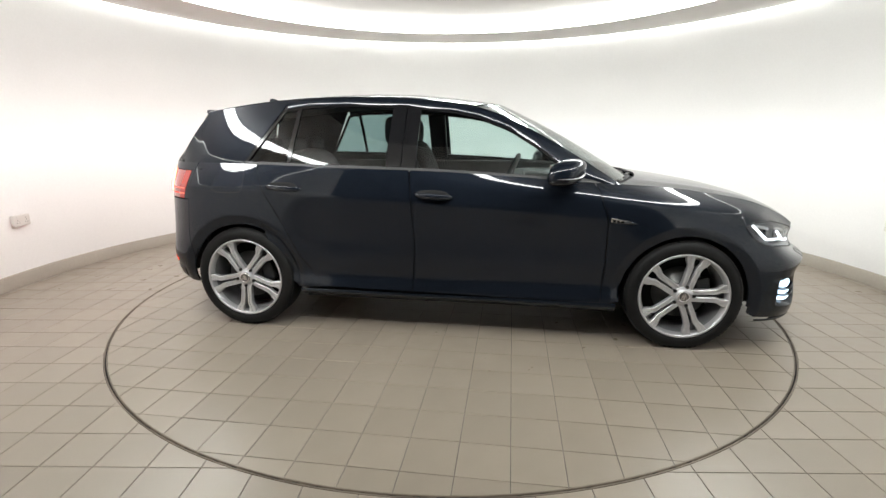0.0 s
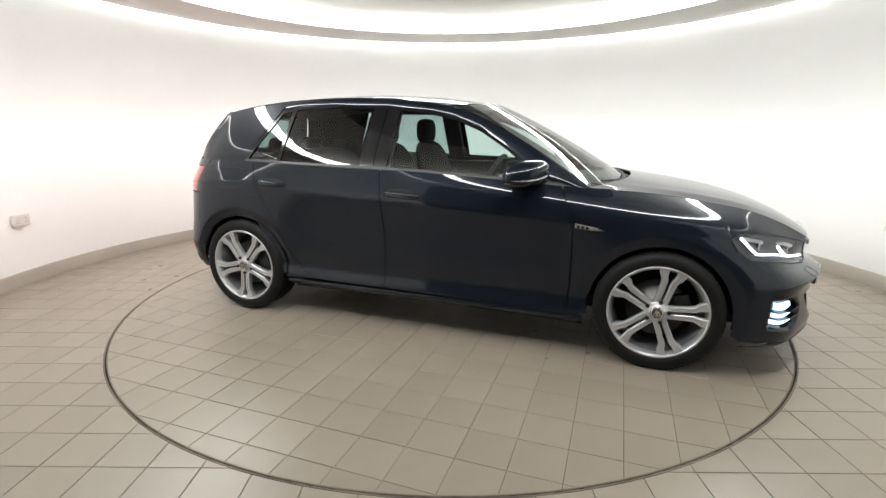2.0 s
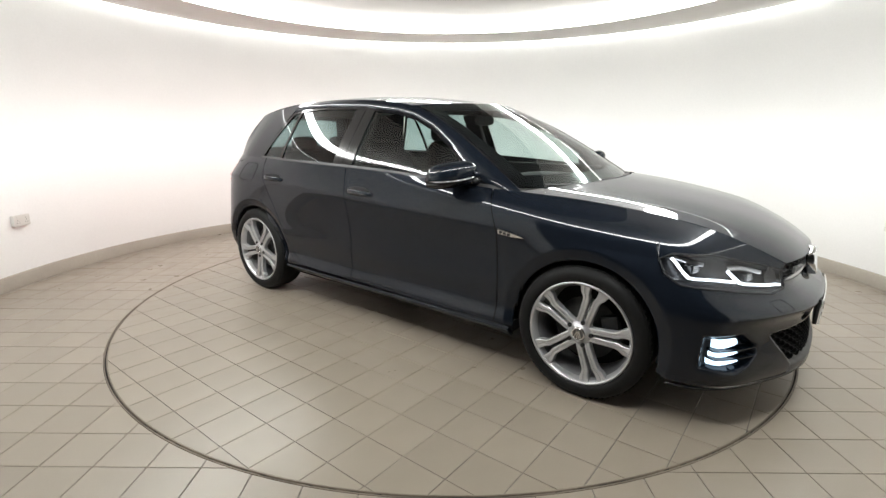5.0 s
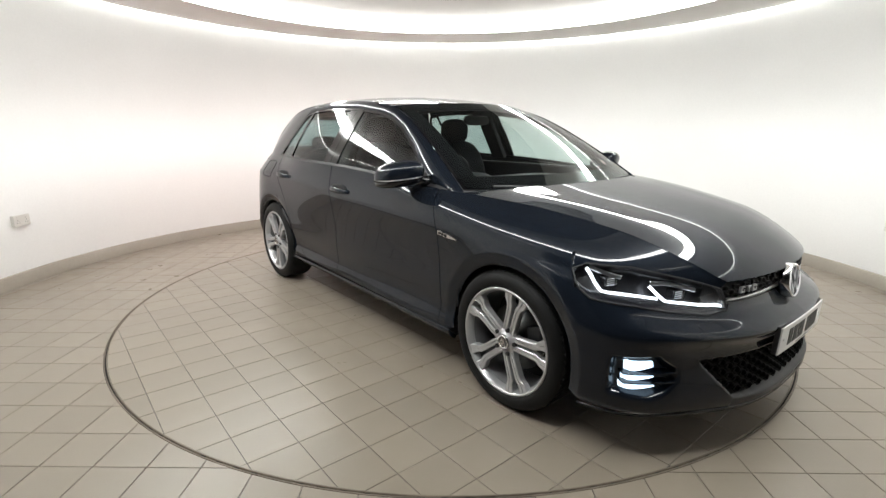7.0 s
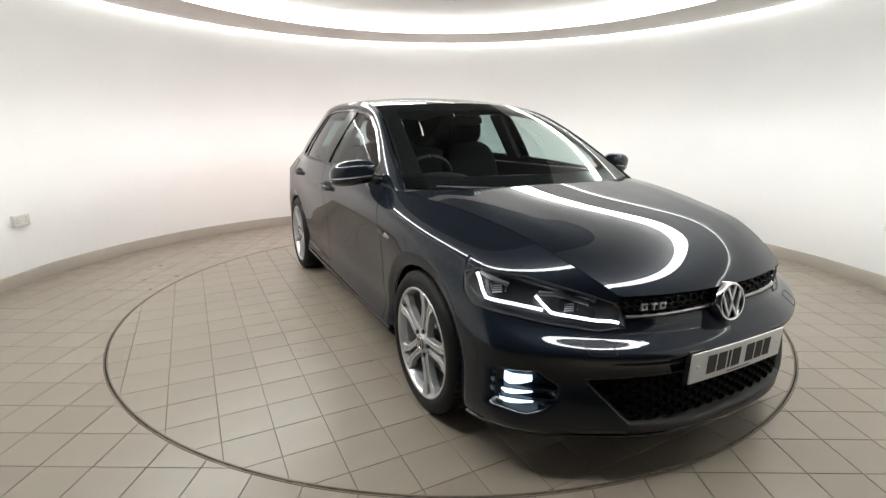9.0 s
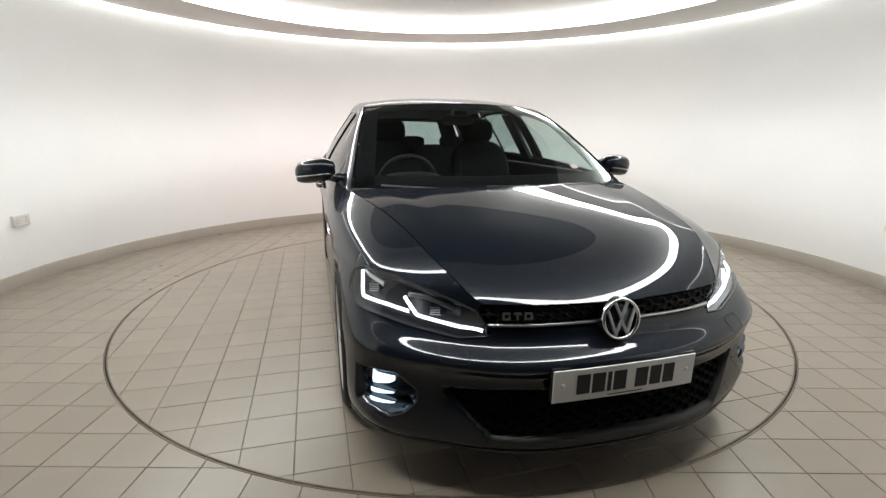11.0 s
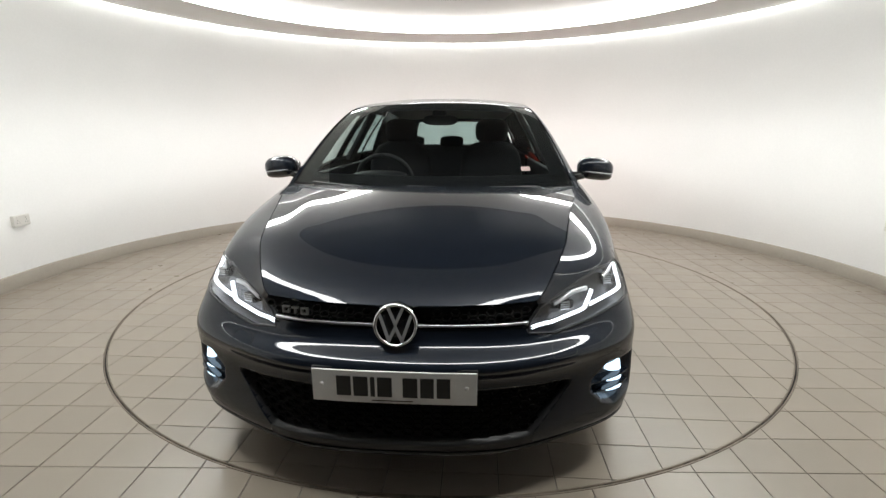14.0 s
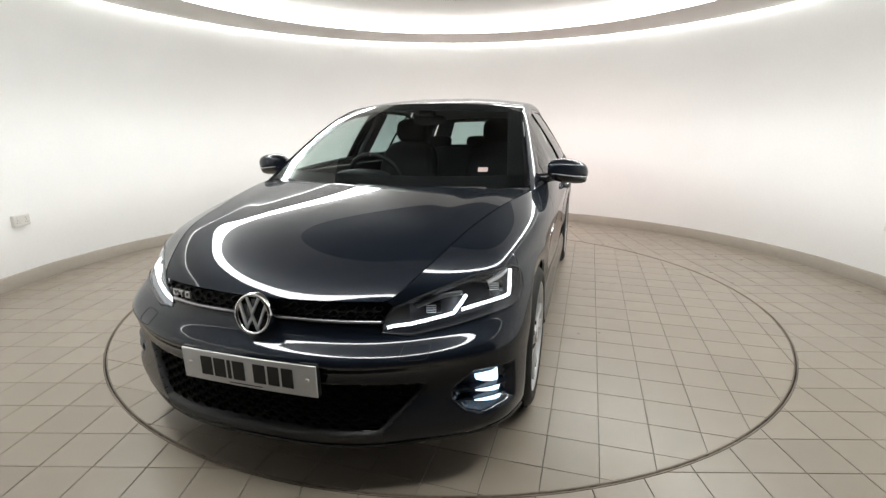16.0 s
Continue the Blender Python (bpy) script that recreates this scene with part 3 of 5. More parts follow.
def normals(g):
    """Outward normals of a left-half grid whose rows run forwards and upwards."""
    n = np.cross(np.gradient(g, axis=0), np.gradient(g, axis=1))
    return n / (np.linalg.norm(n, axis=2, keepdims=True) + 1e-12)


def across(half):
    """A grid from the right side round the nose to the left."""
    return np.concatenate([flip_right(half), np.array(half)[:, ::-1][:, 1:]], axis=1)


def inside_depth(sz, poly):
    """How far inside the outline each point lies; negative outside."""
    p = np.asarray(poly, float)
    q = sz.reshape(-1, 2)
    best = np.full(len(q), 9.0)
    inside = np.zeros(len(q), bool)
    for a, b in zip(p, np.roll(p, -1, axis=0)):
        ab = b - a
        t = np.clip(((q - a) @ ab) / (ab @ ab), 0, 1)
        best = np.minimum(best, np.linalg.norm(q - (a + t[:, None] * ab), axis=1))
        cross = ((a[1] > q[:, 1]) != (b[1] > q[:, 1])) & (q[:, 0] < (b[0] - a[0]) * (q[:, 1] - a[1]) / (b[1] - a[1] + 1e-15) + a[0])
        inside ^= cross
    return np.where(inside, best, -best).reshape(sz.shape[:2])


def top_of(s):
    return float(np.interp(s, BODY_S, BODY[-1, :, 2]))


def arch_lip(g):
    """The skin turns in towards the wheel along the arches."""
    g = np.array(g, float)
    for cx in (1.31, -1.31):
        d = np.hypot(g[..., 0] - cx, g[..., 2] - 0.318)
        k = np.clip((0.396 - d) / 0.046, 0, 1)
        g[..., 1] -= np.sign(g[..., 1]) * 0.017 * k
    return g


def px(pairs, dx=0.0):
    return [at_x(x + dx, z) for x, z in pairs]


ARCH_R = 0.350
SEAM = [(1.530, 0.590), (1.590, 0.628), (1.640, 0.646)]
DOOR_FRONT = [(0.855, 0.262), (0.868, 0.48), (0.866, 0.74), (0.815, 0.885)]
DOOR_MID = [(-0.235, 0.278), (-0.215, 0.54), (-0.232, 0.83), (-0.245, 0.95)]
DOOR_REAR = [(-0.735, 0.286), (-0.84, 0.345), (-0.94, 0.48), (-1.03, 0.67), (-1.12, 0.84), (-1.18, 0.965)]


def upto(path, x_top, dx=0.0):
    """A door edge in (s, z) that runs up to the belt."""
    out = px(path, dx)
    s = at_x(x_top + dx, 0.85)[0]
    return out + [(s, top_of(s))]


def belt_path(x0, x1, n=20):
    out = []
    for x in np.linspace(x0, x1, n):
        s = at_x(x, 0.85)[0]
        out.append((s, top_of(s)))
    return out


def lamp_outline():
    top = [at_x(1.604, 0.708), at_x(1.650, 0.733), at_y(0.690, 0.727), at_y(0.62, 0.706), at_y(0.53, 0.678), at_y(0.462, 0.654), at_y(0.428, 0.602)]
    bottom = [at_x(1.604, 0.708), at_x(1.646, 0.650), at_x(1.70, 0.618), at_y(0.74, 0.600), at_y(0.65, 0.580), at_y(0.52, 0.560), at_y(0.428, 0.570)]
    return bottom, top


FOG_HOLE = [at_x(1.808, 0.430), at_x(1.800, 0.285), at_y(0.75, 0.266), at_y(0.70, 0.290), at_y(0.655, 0.340), at_y(0.655, 0.380), at_y(0.72, 0.434)]
LOW_HOLE = [at_y(0.578, 0.402), at_y(0.437, 0.240), at_y(0.25, 0.232), (0.0, 0.230), (-0.3, 0.230), (-0.3, 0.410), (0.0, 0.410), at_y(0.35, 0.408)]


def bumper_grid():
    """The front bumper's half grid in (s, z), and its skin with the openings pressed in."""
    low = [at_x(1.690, 0.215), at_x(1.75, 0.212), at_y(0.78, 0.208), at_y(0.6, 0.200), at_y(0.35, 0.193), (0.0, 0.192)]
    lamp_bottom, _ = lamp_outline()
    up = px(SEAM[:1]) + px(SEAM[1:]) + [(s, z - 0.004) for s, z in lamp_bottom[1:]] + [at_y(0.41, 0.592), at_y(0.2, 0.594), (0.0, 0.594)]
    left = [at_x(1.690, 0.215)] + arch(1.31, ARCH_R, -14, 51, 14)
    left[-1] = px(SEAM[:1])[0]
    right = [(0.0, 0.192), (0.0, 0.594)]
    sz = coons(low, up, left, right, 150, 66)
    g = skin(sz)
    n = normals(g)
    depth = np.zeros(sz.shape[:2])
    for hole, d, soft in ((FOG_HOLE, 0.040, 0.030), (LOW_HOLE, 0.040, 0.010)):
        q = np.clip(inside_depth(sz, hole) / soft + 0.1, 0, 1)
        depth = np.maximum(depth, d * q * q * (3 - 2 * q))
    return sz, arch_lip(g - n * depth[..., None]), inside_depth(sz, FOG_HOLE), inside_depth(sz, LOW_HOLE)


def build_front(car):
    sz, g, fog, low_hole = bumper_grid()
    bumper = sheet("front_bumper", across(g), PAINT, car, "dark blue painted bumper with pressed-in openings")
    # black plastic lines the openings
    bumper.data.materials.append(TRIM)
    hole = np.maximum(fog - 0.016, low_hole + 0.006) > 0
    hole = np.concatenate([hole, hole[:, ::-1][:, 1:]], axis=1)
    inner = hole[:-1, :-1] & hole[1:, 1:]
    flags = inner.reshape(-1)
    base = np.concatenate([np.abs(g[..., 1]), np.abs(g[..., 1])[:, ::-1][:, 1:]], axis=1)
    high = np.concatenate([sz[..., 1], sz[..., 1][:, ::-1][:, 1:]], axis=1)
    # the band under the grille is blackened too, its dark floor reflection painted in
    chin_shade = (high < 0.240) & (base < 0.445)
    flags = flags | chin_shade[:-1, :-1].reshape(-1)
    for i in np.nonzero(flags)[0]:
        bumper.data.polygons[int(i)].material_index = 1
    # lip under the bumper
    low = np.array([at_x(1.690, 0.19), at_x(1.75, 0.19), at_y(0.78, 0.19), at_y(0.6, 0.19), at_y(0.35, 0.19), (0.0, 0.19)])
    s = np.linspace(low[0, 0], 0.0, 90)
    rows = []
    for k, out in ((0.0, -0.03), (0.25, 0.0), (0.6, 0.010), (0.85, 0.010), (1.0, 0.002)):
        z0 = np.interp(s, BODY_S, BODY[0, :, 2])
        p = body(s, z0 + (0.198 - z0) * k)
        nx = np.gradient(p[:, 1])
        ny = -np.gradient(p[:, 0])
        d = np.stack([nx, ny, 0 * nx], 1)
        d /= np.linalg.norm(d, axis=1, keepdims=True)
        q = p - d * out
        q[:, 2] = z0 + (0.200 - z0) * k - (0.004 if k == 0 else 0)
        rows.append(q)
    sheet("front_lip", across(np.array(rows)), GLOSS_BLACK, bumper, "gloss black splitter lip", 0.0)

    def honeycomb(name, y0, y1, z0, z1, cell, back, keep, parent, wall=0.0035, depth=0.012, mat=GRILLE):
        """A grille of hexagon cells set into the nose."""
        bm = bmesh.new()
        dy, dz = cell * 1.5, cell * math.sqrt(3) / 2
        for i in range(int((y1 - y0) / dy) + 2):
            for j in range(int((z1 - z0) / (2 * dz)) + 2):
                cy, cz = y0 + i * dy, z0 + (2 * j + (i % 2)) * dz
                if not keep(cy, cz):
                    continue
                ring = []
                for r, b in ((cell * 0.985, 0), (cell * 0.985 - wall, -0.001), (cell * 0.985 - wall * 1.6, depth)):
                    row = []
                    for k in range(6):
                        a = math.pi / 3 * k
                        yy, zz = cy + r * math.cos(a), cz + r * math.sin(a) * 0.72
                        p = body(at_s(abs(yy)), zz)[0]
                        row.append(bm.verts.new((p[0] - back - b, yy, zz)))
                    ring.append(row)
                for a, b in zip(ring, ring[1:]):
                    for k in range(6):
                        bm.faces.new((a[k], a[(k + 1) % 6], b[(k + 1) % 6], b[k]))
        return tagged(part(name, bm, mat, parent), kind="stuff")

    def at_s(y):
        return float(np.interp(y, [0, 0.35, 0.60, 0.795], STATION[:4]))

    # lower grille: dark floor and mesh
    def low_keep(y, z):
        return abs(y) < 0.425 + (z - 0.24) * 0.80 and 0.245 < z < 0.40

    ys = np.linspace(-0.575, 0.575, 60)
    back = np.array([[(body(at_s(abs(y) * f), z)[0][0] - 0.034, y * f, z) for y in ys] for z, f in ((0.232, 0.75), (0.32, 0.88), (0.410, 1.0))])
    grille = sheet("lower_grille", back, SHADE, bumper, "black honeycomb lower grille", 0.0)
    honeycomb("honeycomb", -0.56, 0.56, 0.245, 0.40, 0.021, 0.018, low_keep, grille)
    # upper grille between the lamps
    up = np.array([[(body(at_s(abs(y)), z)[0][0] - 0.035, y, z) for y in np.linspace(-0.50, 0.50, 50)] for z in (0.585, 0.62, 0.66, 0.70)])
    upper = sheet("upper_grille", up, SHADE, car, "black honeycomb upper grille with a silver bar", 0.0)
    honeycomb("honeycomb", -0.44, 0.44, 0.618, 0.660, 0.019, 0.007, lambda y, z: 0.612 < z < 0.654 and 0.085 < abs(y) < 0.425 + (z - 0.62) * 0.6, upper, mat=TRIM)
    for z0, z1, mat, name, out in ((0.600, 0.610, SILVER, "silver_bar", 0.004), (0.584, 0.597, GLOSS_BLACK, "black_bar", -0.002)):
        rows = []
        for z, o in ((z0, -0.012), (z0 + 0.001, out), (z1 - 0.001, out), (z1, -0.012)):
            rows.append([(body(at_s(abs(y)), z)[0][0] + o, y, z) for y in np.linspace(-0.425, 0.425, 60)])
        sheet(name, np.array(rows), mat, upper, "", 0.0)
    # three raised chrome marks
    for k, w in ((0, 0.026), (1, 0.024), (2, 0.026)):
        y = -0.375 + 0.034 * k
        x = body(at_s(abs(y)), 0.643)[0][0]
        tilt = Matrix.Translation((x + 0.004, y, 0.643)) @ Matrix.Rotation(-0.16, 4, "Z")
        bm = bmesh.new()
        if k == 1:
            box(bm, -0.006, 0.004, -w / 2, w / 2, 0.006, 0.012, 0.001, tilt)
            box(bm, -0.006, 0.004, -0.003, 0.003, -0.012, 0.006, 0.001, tilt)
        else:
            for y0, y1, z0, z1 in ((-w / 2, w / 2, 0.007, 0.012), (-w / 2, w / 2, -0.012, -0.007), (-w / 2, -w / 2 + 0.006, -0.0075, 0.0075), (w / 2 - 0.006, w / 2, -0.0075, 0.0075 if k == 2 else 0.001)):
                box(bm, -0.006, 0.004, y0, y1, z0, z1, 0.001, tilt)
        part("chrome_mark", bm, SILVER, upper)
    # round emblem
    ex = 2.098
    e = new("emblem")
    e.parent = car
    e.location, e.rotation_euler = (ex, 0, 0.619), (0, radians(-8), 0)

    def disc(name, prof, mat, parent=None):
        v, f = turned(prof, 48)
        v = [(h, a, b) for a, b, h in v]
        return mesh_object(name, v, f, mat, True, parent or e)

    disc("emblem_disc", [(0.070, -0.02), (0.068, 0.012), (0.0, 0.014)], GLOSS_BLACK)
    disc("emblem_ring", [(0.072, -0.015), (0.071, 0.016), (0.066, 0.021), (0.062, 0.020), (0.059, 0.013)], CHROME)
    for y0, y1, z0, z1 in ((-0.022, 0.0, 0.054, 0.004), (0.022, 0.0, 0.054, 0.004), (-0.049, -0.021, 0.030, -0.049), (0.049, 0.021, 0.030, -0.049), (-0.021, 0.0, -0.049, -0.006), (0.021, 0.0, -0.049, -0.006)):
        bm = bmesh.new()
        d = math.hypot(y1 - y0, z1 - z0)
        a = math.atan2(z1 - z0, y1 - y0)
        box(bm, 0.010, 0.0185, -0.004, d + 0.004, -0.0048, 0.0048, 0.0015, Matrix.Translation((0, y0, z0)) @ Matrix.Rotation(a, 4, "X"))
        part("emblem_bar", bm, ALLOY, e)
    # number plate
    pl = new("number_plate")
    pl.parent = car
    pl.location, pl.rotation_euler = (2.172, 0.0, 0.438), (0, radians(2), 0)
    bm = bmesh.new()
    n = 24
    rows = []
    for x, h, w in ((-0.004, 0.0555, 0.260), (0.0, 0.0555, 0.260), (0.0012, 0.0545, 0.259)):
        rows.append([bm.verts.new((x - 0.10 * y * y, y, z)) for y, z in [(w * (2 * i / n - 1), -h) for i in range(n + 1)] + [(w * (1 - 2 * i / n), h) for i in range(n + 1)]])
    for a, b in zip(rows, rows[1:]):
        for i in range(len(a)):
            bm.faces.new((a[i], a[(i + 1) % len(a)], b[(i + 1) % len(a)], b[i]))
    for i in range(n):
        bm.faces.new((rows[2][i], rows[2][i + 1], rows[2][2 * n - i], rows[2][2 * n + 1 - i]))
    part("plate_face", bm, PLATE, pl, "white reflective plate", False)
    for y, w in ((-0.158, 0.046), (-0.104, 0.046), (-0.066, 0.014), (-0.028, 0.046), (0.052, 0.046), (0.105, 0.042), (0.156, 0.042)):
        bm = bmesh.new()
        x = 0.0012 - 0.10 * y * y
        box(bm, x - 0.001, x + 0.0012, y - w / 2, y + w / 2, -0.032, 0.036, 0, Matrix.Rotation(0, 4, "Z"))
        part("bar", bm, INK, pl)
    bm = bmesh.new()
    box(bm, 0.0, 0.0022, -0.07, 0.06, -0.047, -0.044)
    part("maker_line", bm, INK, pl)
    for y in (-0.228, 0.228):
        bm = bmesh.new()
        bmesh.ops.create_uvsphere(bm, u_segments=14, v_segments=8, radius=0.0075, matrix=Matrix.Translation((0.001 - 0.1 * y * y, y, 0.004)) @ Matrix.Diagonal((0.5, 1, 1, 1)))
        part("screw_cap", bm, PLATE, pl, "", True)
    bm = bmesh.new()
    box(bm, -0.03, -0.0135, -0.262, 0.262, -0.057, 0.060, 0.004)
    part("plate_holder", bm, TRIM, pl)
    for side in (-1, 1):
        # outline of the washer cover under the lamp
        bm = bmesh.new()
        pts = []
        for a in np.linspace(0, 2 * math.pi, 29):
            c, s = math.cos(a), math.sin(a)
            yy, zz = 0.545 + 0.042 * math.copysign(abs(c) ** 0.4, c), 0.522 + 0.018 * math.copysign(abs(s) ** 0.4, s)
            q = body(*at_y(yy, zz))[0]
            pts.append((q[0], q[1] * side, q[2]))
        tube(bm, pts, 0.0014, 5)
        part("washer_cover", bm, SHADE, bumper)
        fog_lamp(car, side)
        headlamp(car, side)


def sided(p, side):
    return Vector((p[0], p[1] * side, p[2]))


def fog_lamp(car, side):
    """Three glowing blades at the outer end of a dark slot, with louvres running inwards."""
    hold = new("fog_lamp")
    hold.parent = car
    ss = np.linspace(at_x(1.85, 0.36)[0], at_y(0.595, 0.36)[0], 16)
    for k, (z0, z1, e0) in enumerate(((0.372, 0.405, 0.0), (0.336, 0.362, 0.0), (0.302, 0.326, 0.0))):
        bm = bmesh.new()
        s0 = at_x(1.860 - 0.008 * k, 0.36)[0]
        s1 = s0 - (0.100 + 0.012 * k)
        rows = []
        for q in np.linspace(0, 1, 7):
            s = s0 + (s1 - s0) * q
            taper = 1 - 0.55 * q * q
            top, bot = z1, z1 - (z1 - z0) * taper
            n = Vector((0.75, 0.66, 0))
            a, b = (Vector(body(s, z)[0]) - n * 0.022 * (1 - min(q * 5, 1)) for z in (top, bot))
            ps = [Vector(a) - n * 0.030, Vector(a) - n * 0.018, Vector(b) - n * 0.013, Vector(b) - n * 0.030]
            rows.append([bm.verts.new(sided(p, side)) for p in ps])
        for a, b in zip(rows, rows[1:]):
            for j in range(4):
                bm.faces.new((a[j], a[(j + 1) % 4], b[(j + 1) % 4], b[j]))
        bm.faces.new(rows[0])
        bm.faces.new(rows[-1][::-1])
        bmesh.ops.recalc_face_normals(bm, faces=bm.faces)
        part("lamp_blade", bm, FOG, hold, "glowing cold white light blade")
    for z in (0.366, 0.331):
        bm = bmesh.new()
        rows = []
        for s in ss:
            p = Vector(body(s, z)[0])
            n = Vector((0.85, 0.52, 0))
            rows.append([bm.verts.new(sided(p - n * o + Vector((0, 0, h)), side)) for o, h in ((0.040, 0.004), (0.001, 0.001), (0.001, -0.003), (0.040, -0.006))])
        for a, b in zip(rows, rows[1:]):
            for j in range(3):
                bm.faces.new((a[j], a[j + 1], b[j + 1], b[j]))
        bm.faces.new(rows[0])
        bm.faces.new(rows[-1][::-1])
        bmesh.ops.recalc_face_normals(bm, faces=bm.faces)
        part("louvre", bm, PAINT, hold)
    tagged(hold, "cold white fog lamp in three blades")


def headlamp(car, side):
    lamp = new("headlight")
    lamp.parent = car
    bottom, top = lamp_outline()
    a, b = resample(bottom, 36), resample(top, 36)
    f = np.linspace(0, 1, 14).reshape(-1, 1, 1)
    sz = a[None] * (1 - f) + b[None] * f
    g = body(sz[..., 0], sz[..., 1])
    nrm = np.zeros_like(g) + np.array([0.72, 0.55, 0.25])

    def at(u, v, inset=0.0):
        i, j = v * 13, u * 35
        i0, j0 = min(int(i), 12), min(int(j), 34)
        p = (g[i0, j0] * (1 - (i - i0)) * (1 - (j - j0)) + g[i0 + 1, j0] * (i - i0) * (1 - (j - j0)) + g[i0, j0 + 1] * (1 - (i - i0)) * (j - j0) + g[i0 + 1, j0 + 1] * (i - i0) * (j - j0))
        return p - np.array([0.80, 0.55, 0.15]) * inset

    def facing(grid):
        return flip_right(grid) if side < 0 else left_of(grid)

    lens = sheet("lens", facing(g), GLASS_LAMP, lamp, "clear plastic lamp lens", 0.0)
    lens.visible_shadow = False
    depth = 0.012 + 0.045 * np.minimum(np.sin(np.linspace(0, math.pi, 36))[None, :] * 5, 1) * np.minimum(np.sin(np.linspace(0, math.pi, 14))[:, None] * 2.5, 1)
    case = sheet("lamp_case", facing(g - np.array([0.80, 0.55, 0.15]) * depth[..., None]), LAMP_CASE, lamp, "dark grey lamp housing", 0.0)
    rim = np.stack([np.concatenate([g[0], g[::1, -1][1:], g[-1][::-1][1:], g[::-1, 0][1:]])] * 2)
    bm = bmesh.new()
    loop = [sided(p, side) for p in rim[0]]
    line = [loop[0]]
    for p in loop[1:]:
        if (p - line[-1]).length > 0.012:
            line.append(p)
    tube(bm, line + loop[:1], 0.0035, 6)
    part("lamp_seal", bm, TRIM, lamp)

    def strip(name, pts, width, mat, inset=0.007, n=8):
        """A flat light guide along (u, v) corners."""
        bm = bmesh.new()
        path = resample(pts, n * (len(pts) - 1) + 1)
        rows = []
        for i, (u, v) in enumerate(path):
            d = path[min(i + 1, len(path) - 1)] - path[max(i - 1, 0)]
            p, q = at(u, v, inset), at(min(u + d[0] * 0.1, 1), v + d[1] * 0.1, inset)
            t = Vector(q - p)
            t.normalize()
            n_ = Vector((0.75, 0.60, 0.2)).normalized()
            w = t.cross(n_).normalized() * width / 2
            c = Vector(p)
            rows.append([bm.verts.new(sided(c + o, side)) for o in (w - n_ * 0.008, w, w * 0.6 + n_ * 0.003, -w * 0.6 + n_ * 0.003, -w, -w - n_ * 0.008)])
        for r0, r1 in zip(rows, rows[1:]):
            for j in range(5):
                bm.faces.new((r0[j], r0[j + 1], r1[j + 1], r1[j]))
        bmesh.ops.recalc_face_normals(bm, faces=bm.faces)
        return part(name, bm, mat, lamp)

    strip("daylight_strip", [(0.10, 0.80), (0.26, 0.25), (0.58, 0.30)], 0.010, DRL)
    strip("daylight_strip", [(0.52, 0.62), (0.625, 0.27), (0.97, 0.30)], 0.010, DRL)
    strip("chrome_brow", [(0.12, 0.86), (0.22, 0.80), (0.36, 0.70)], 0.016, SILVER, 0.020)
    strip("chrome_brow", [(0.53, 0.68), (0.62, 0.78), (0.78, 0.74)], 0.016, SILVER, 0.020)
    for u, v in ((0.31, 0.56), (0.70, 0.52)):
        bm = bmesh.new()
        c = sided(at(u, v, 0.03), side)
        m = Matrix.Translation(c) @ Matrix.Rotation(side * 0.35, 4, "Z")
        box(bm, -0.03, 0.012, -0.028, 0.028, -0.018, 0.018, 0.006, m)
        mod = part("projector", bm, GLOSS_BLACK, lamp, "black projector module")
        bm = bmesh.new()
        for k in range(4):
            box(bm, 0.004, 0.0145, -0.024, 0.010, -0.013 + 0.008 * k, -0.009 + 0.008 * k, 0.001, m)
        part("lens_rib", bm, SILVER, mod)
    tagged(lamp, "lit headlight with two angular white light strips")


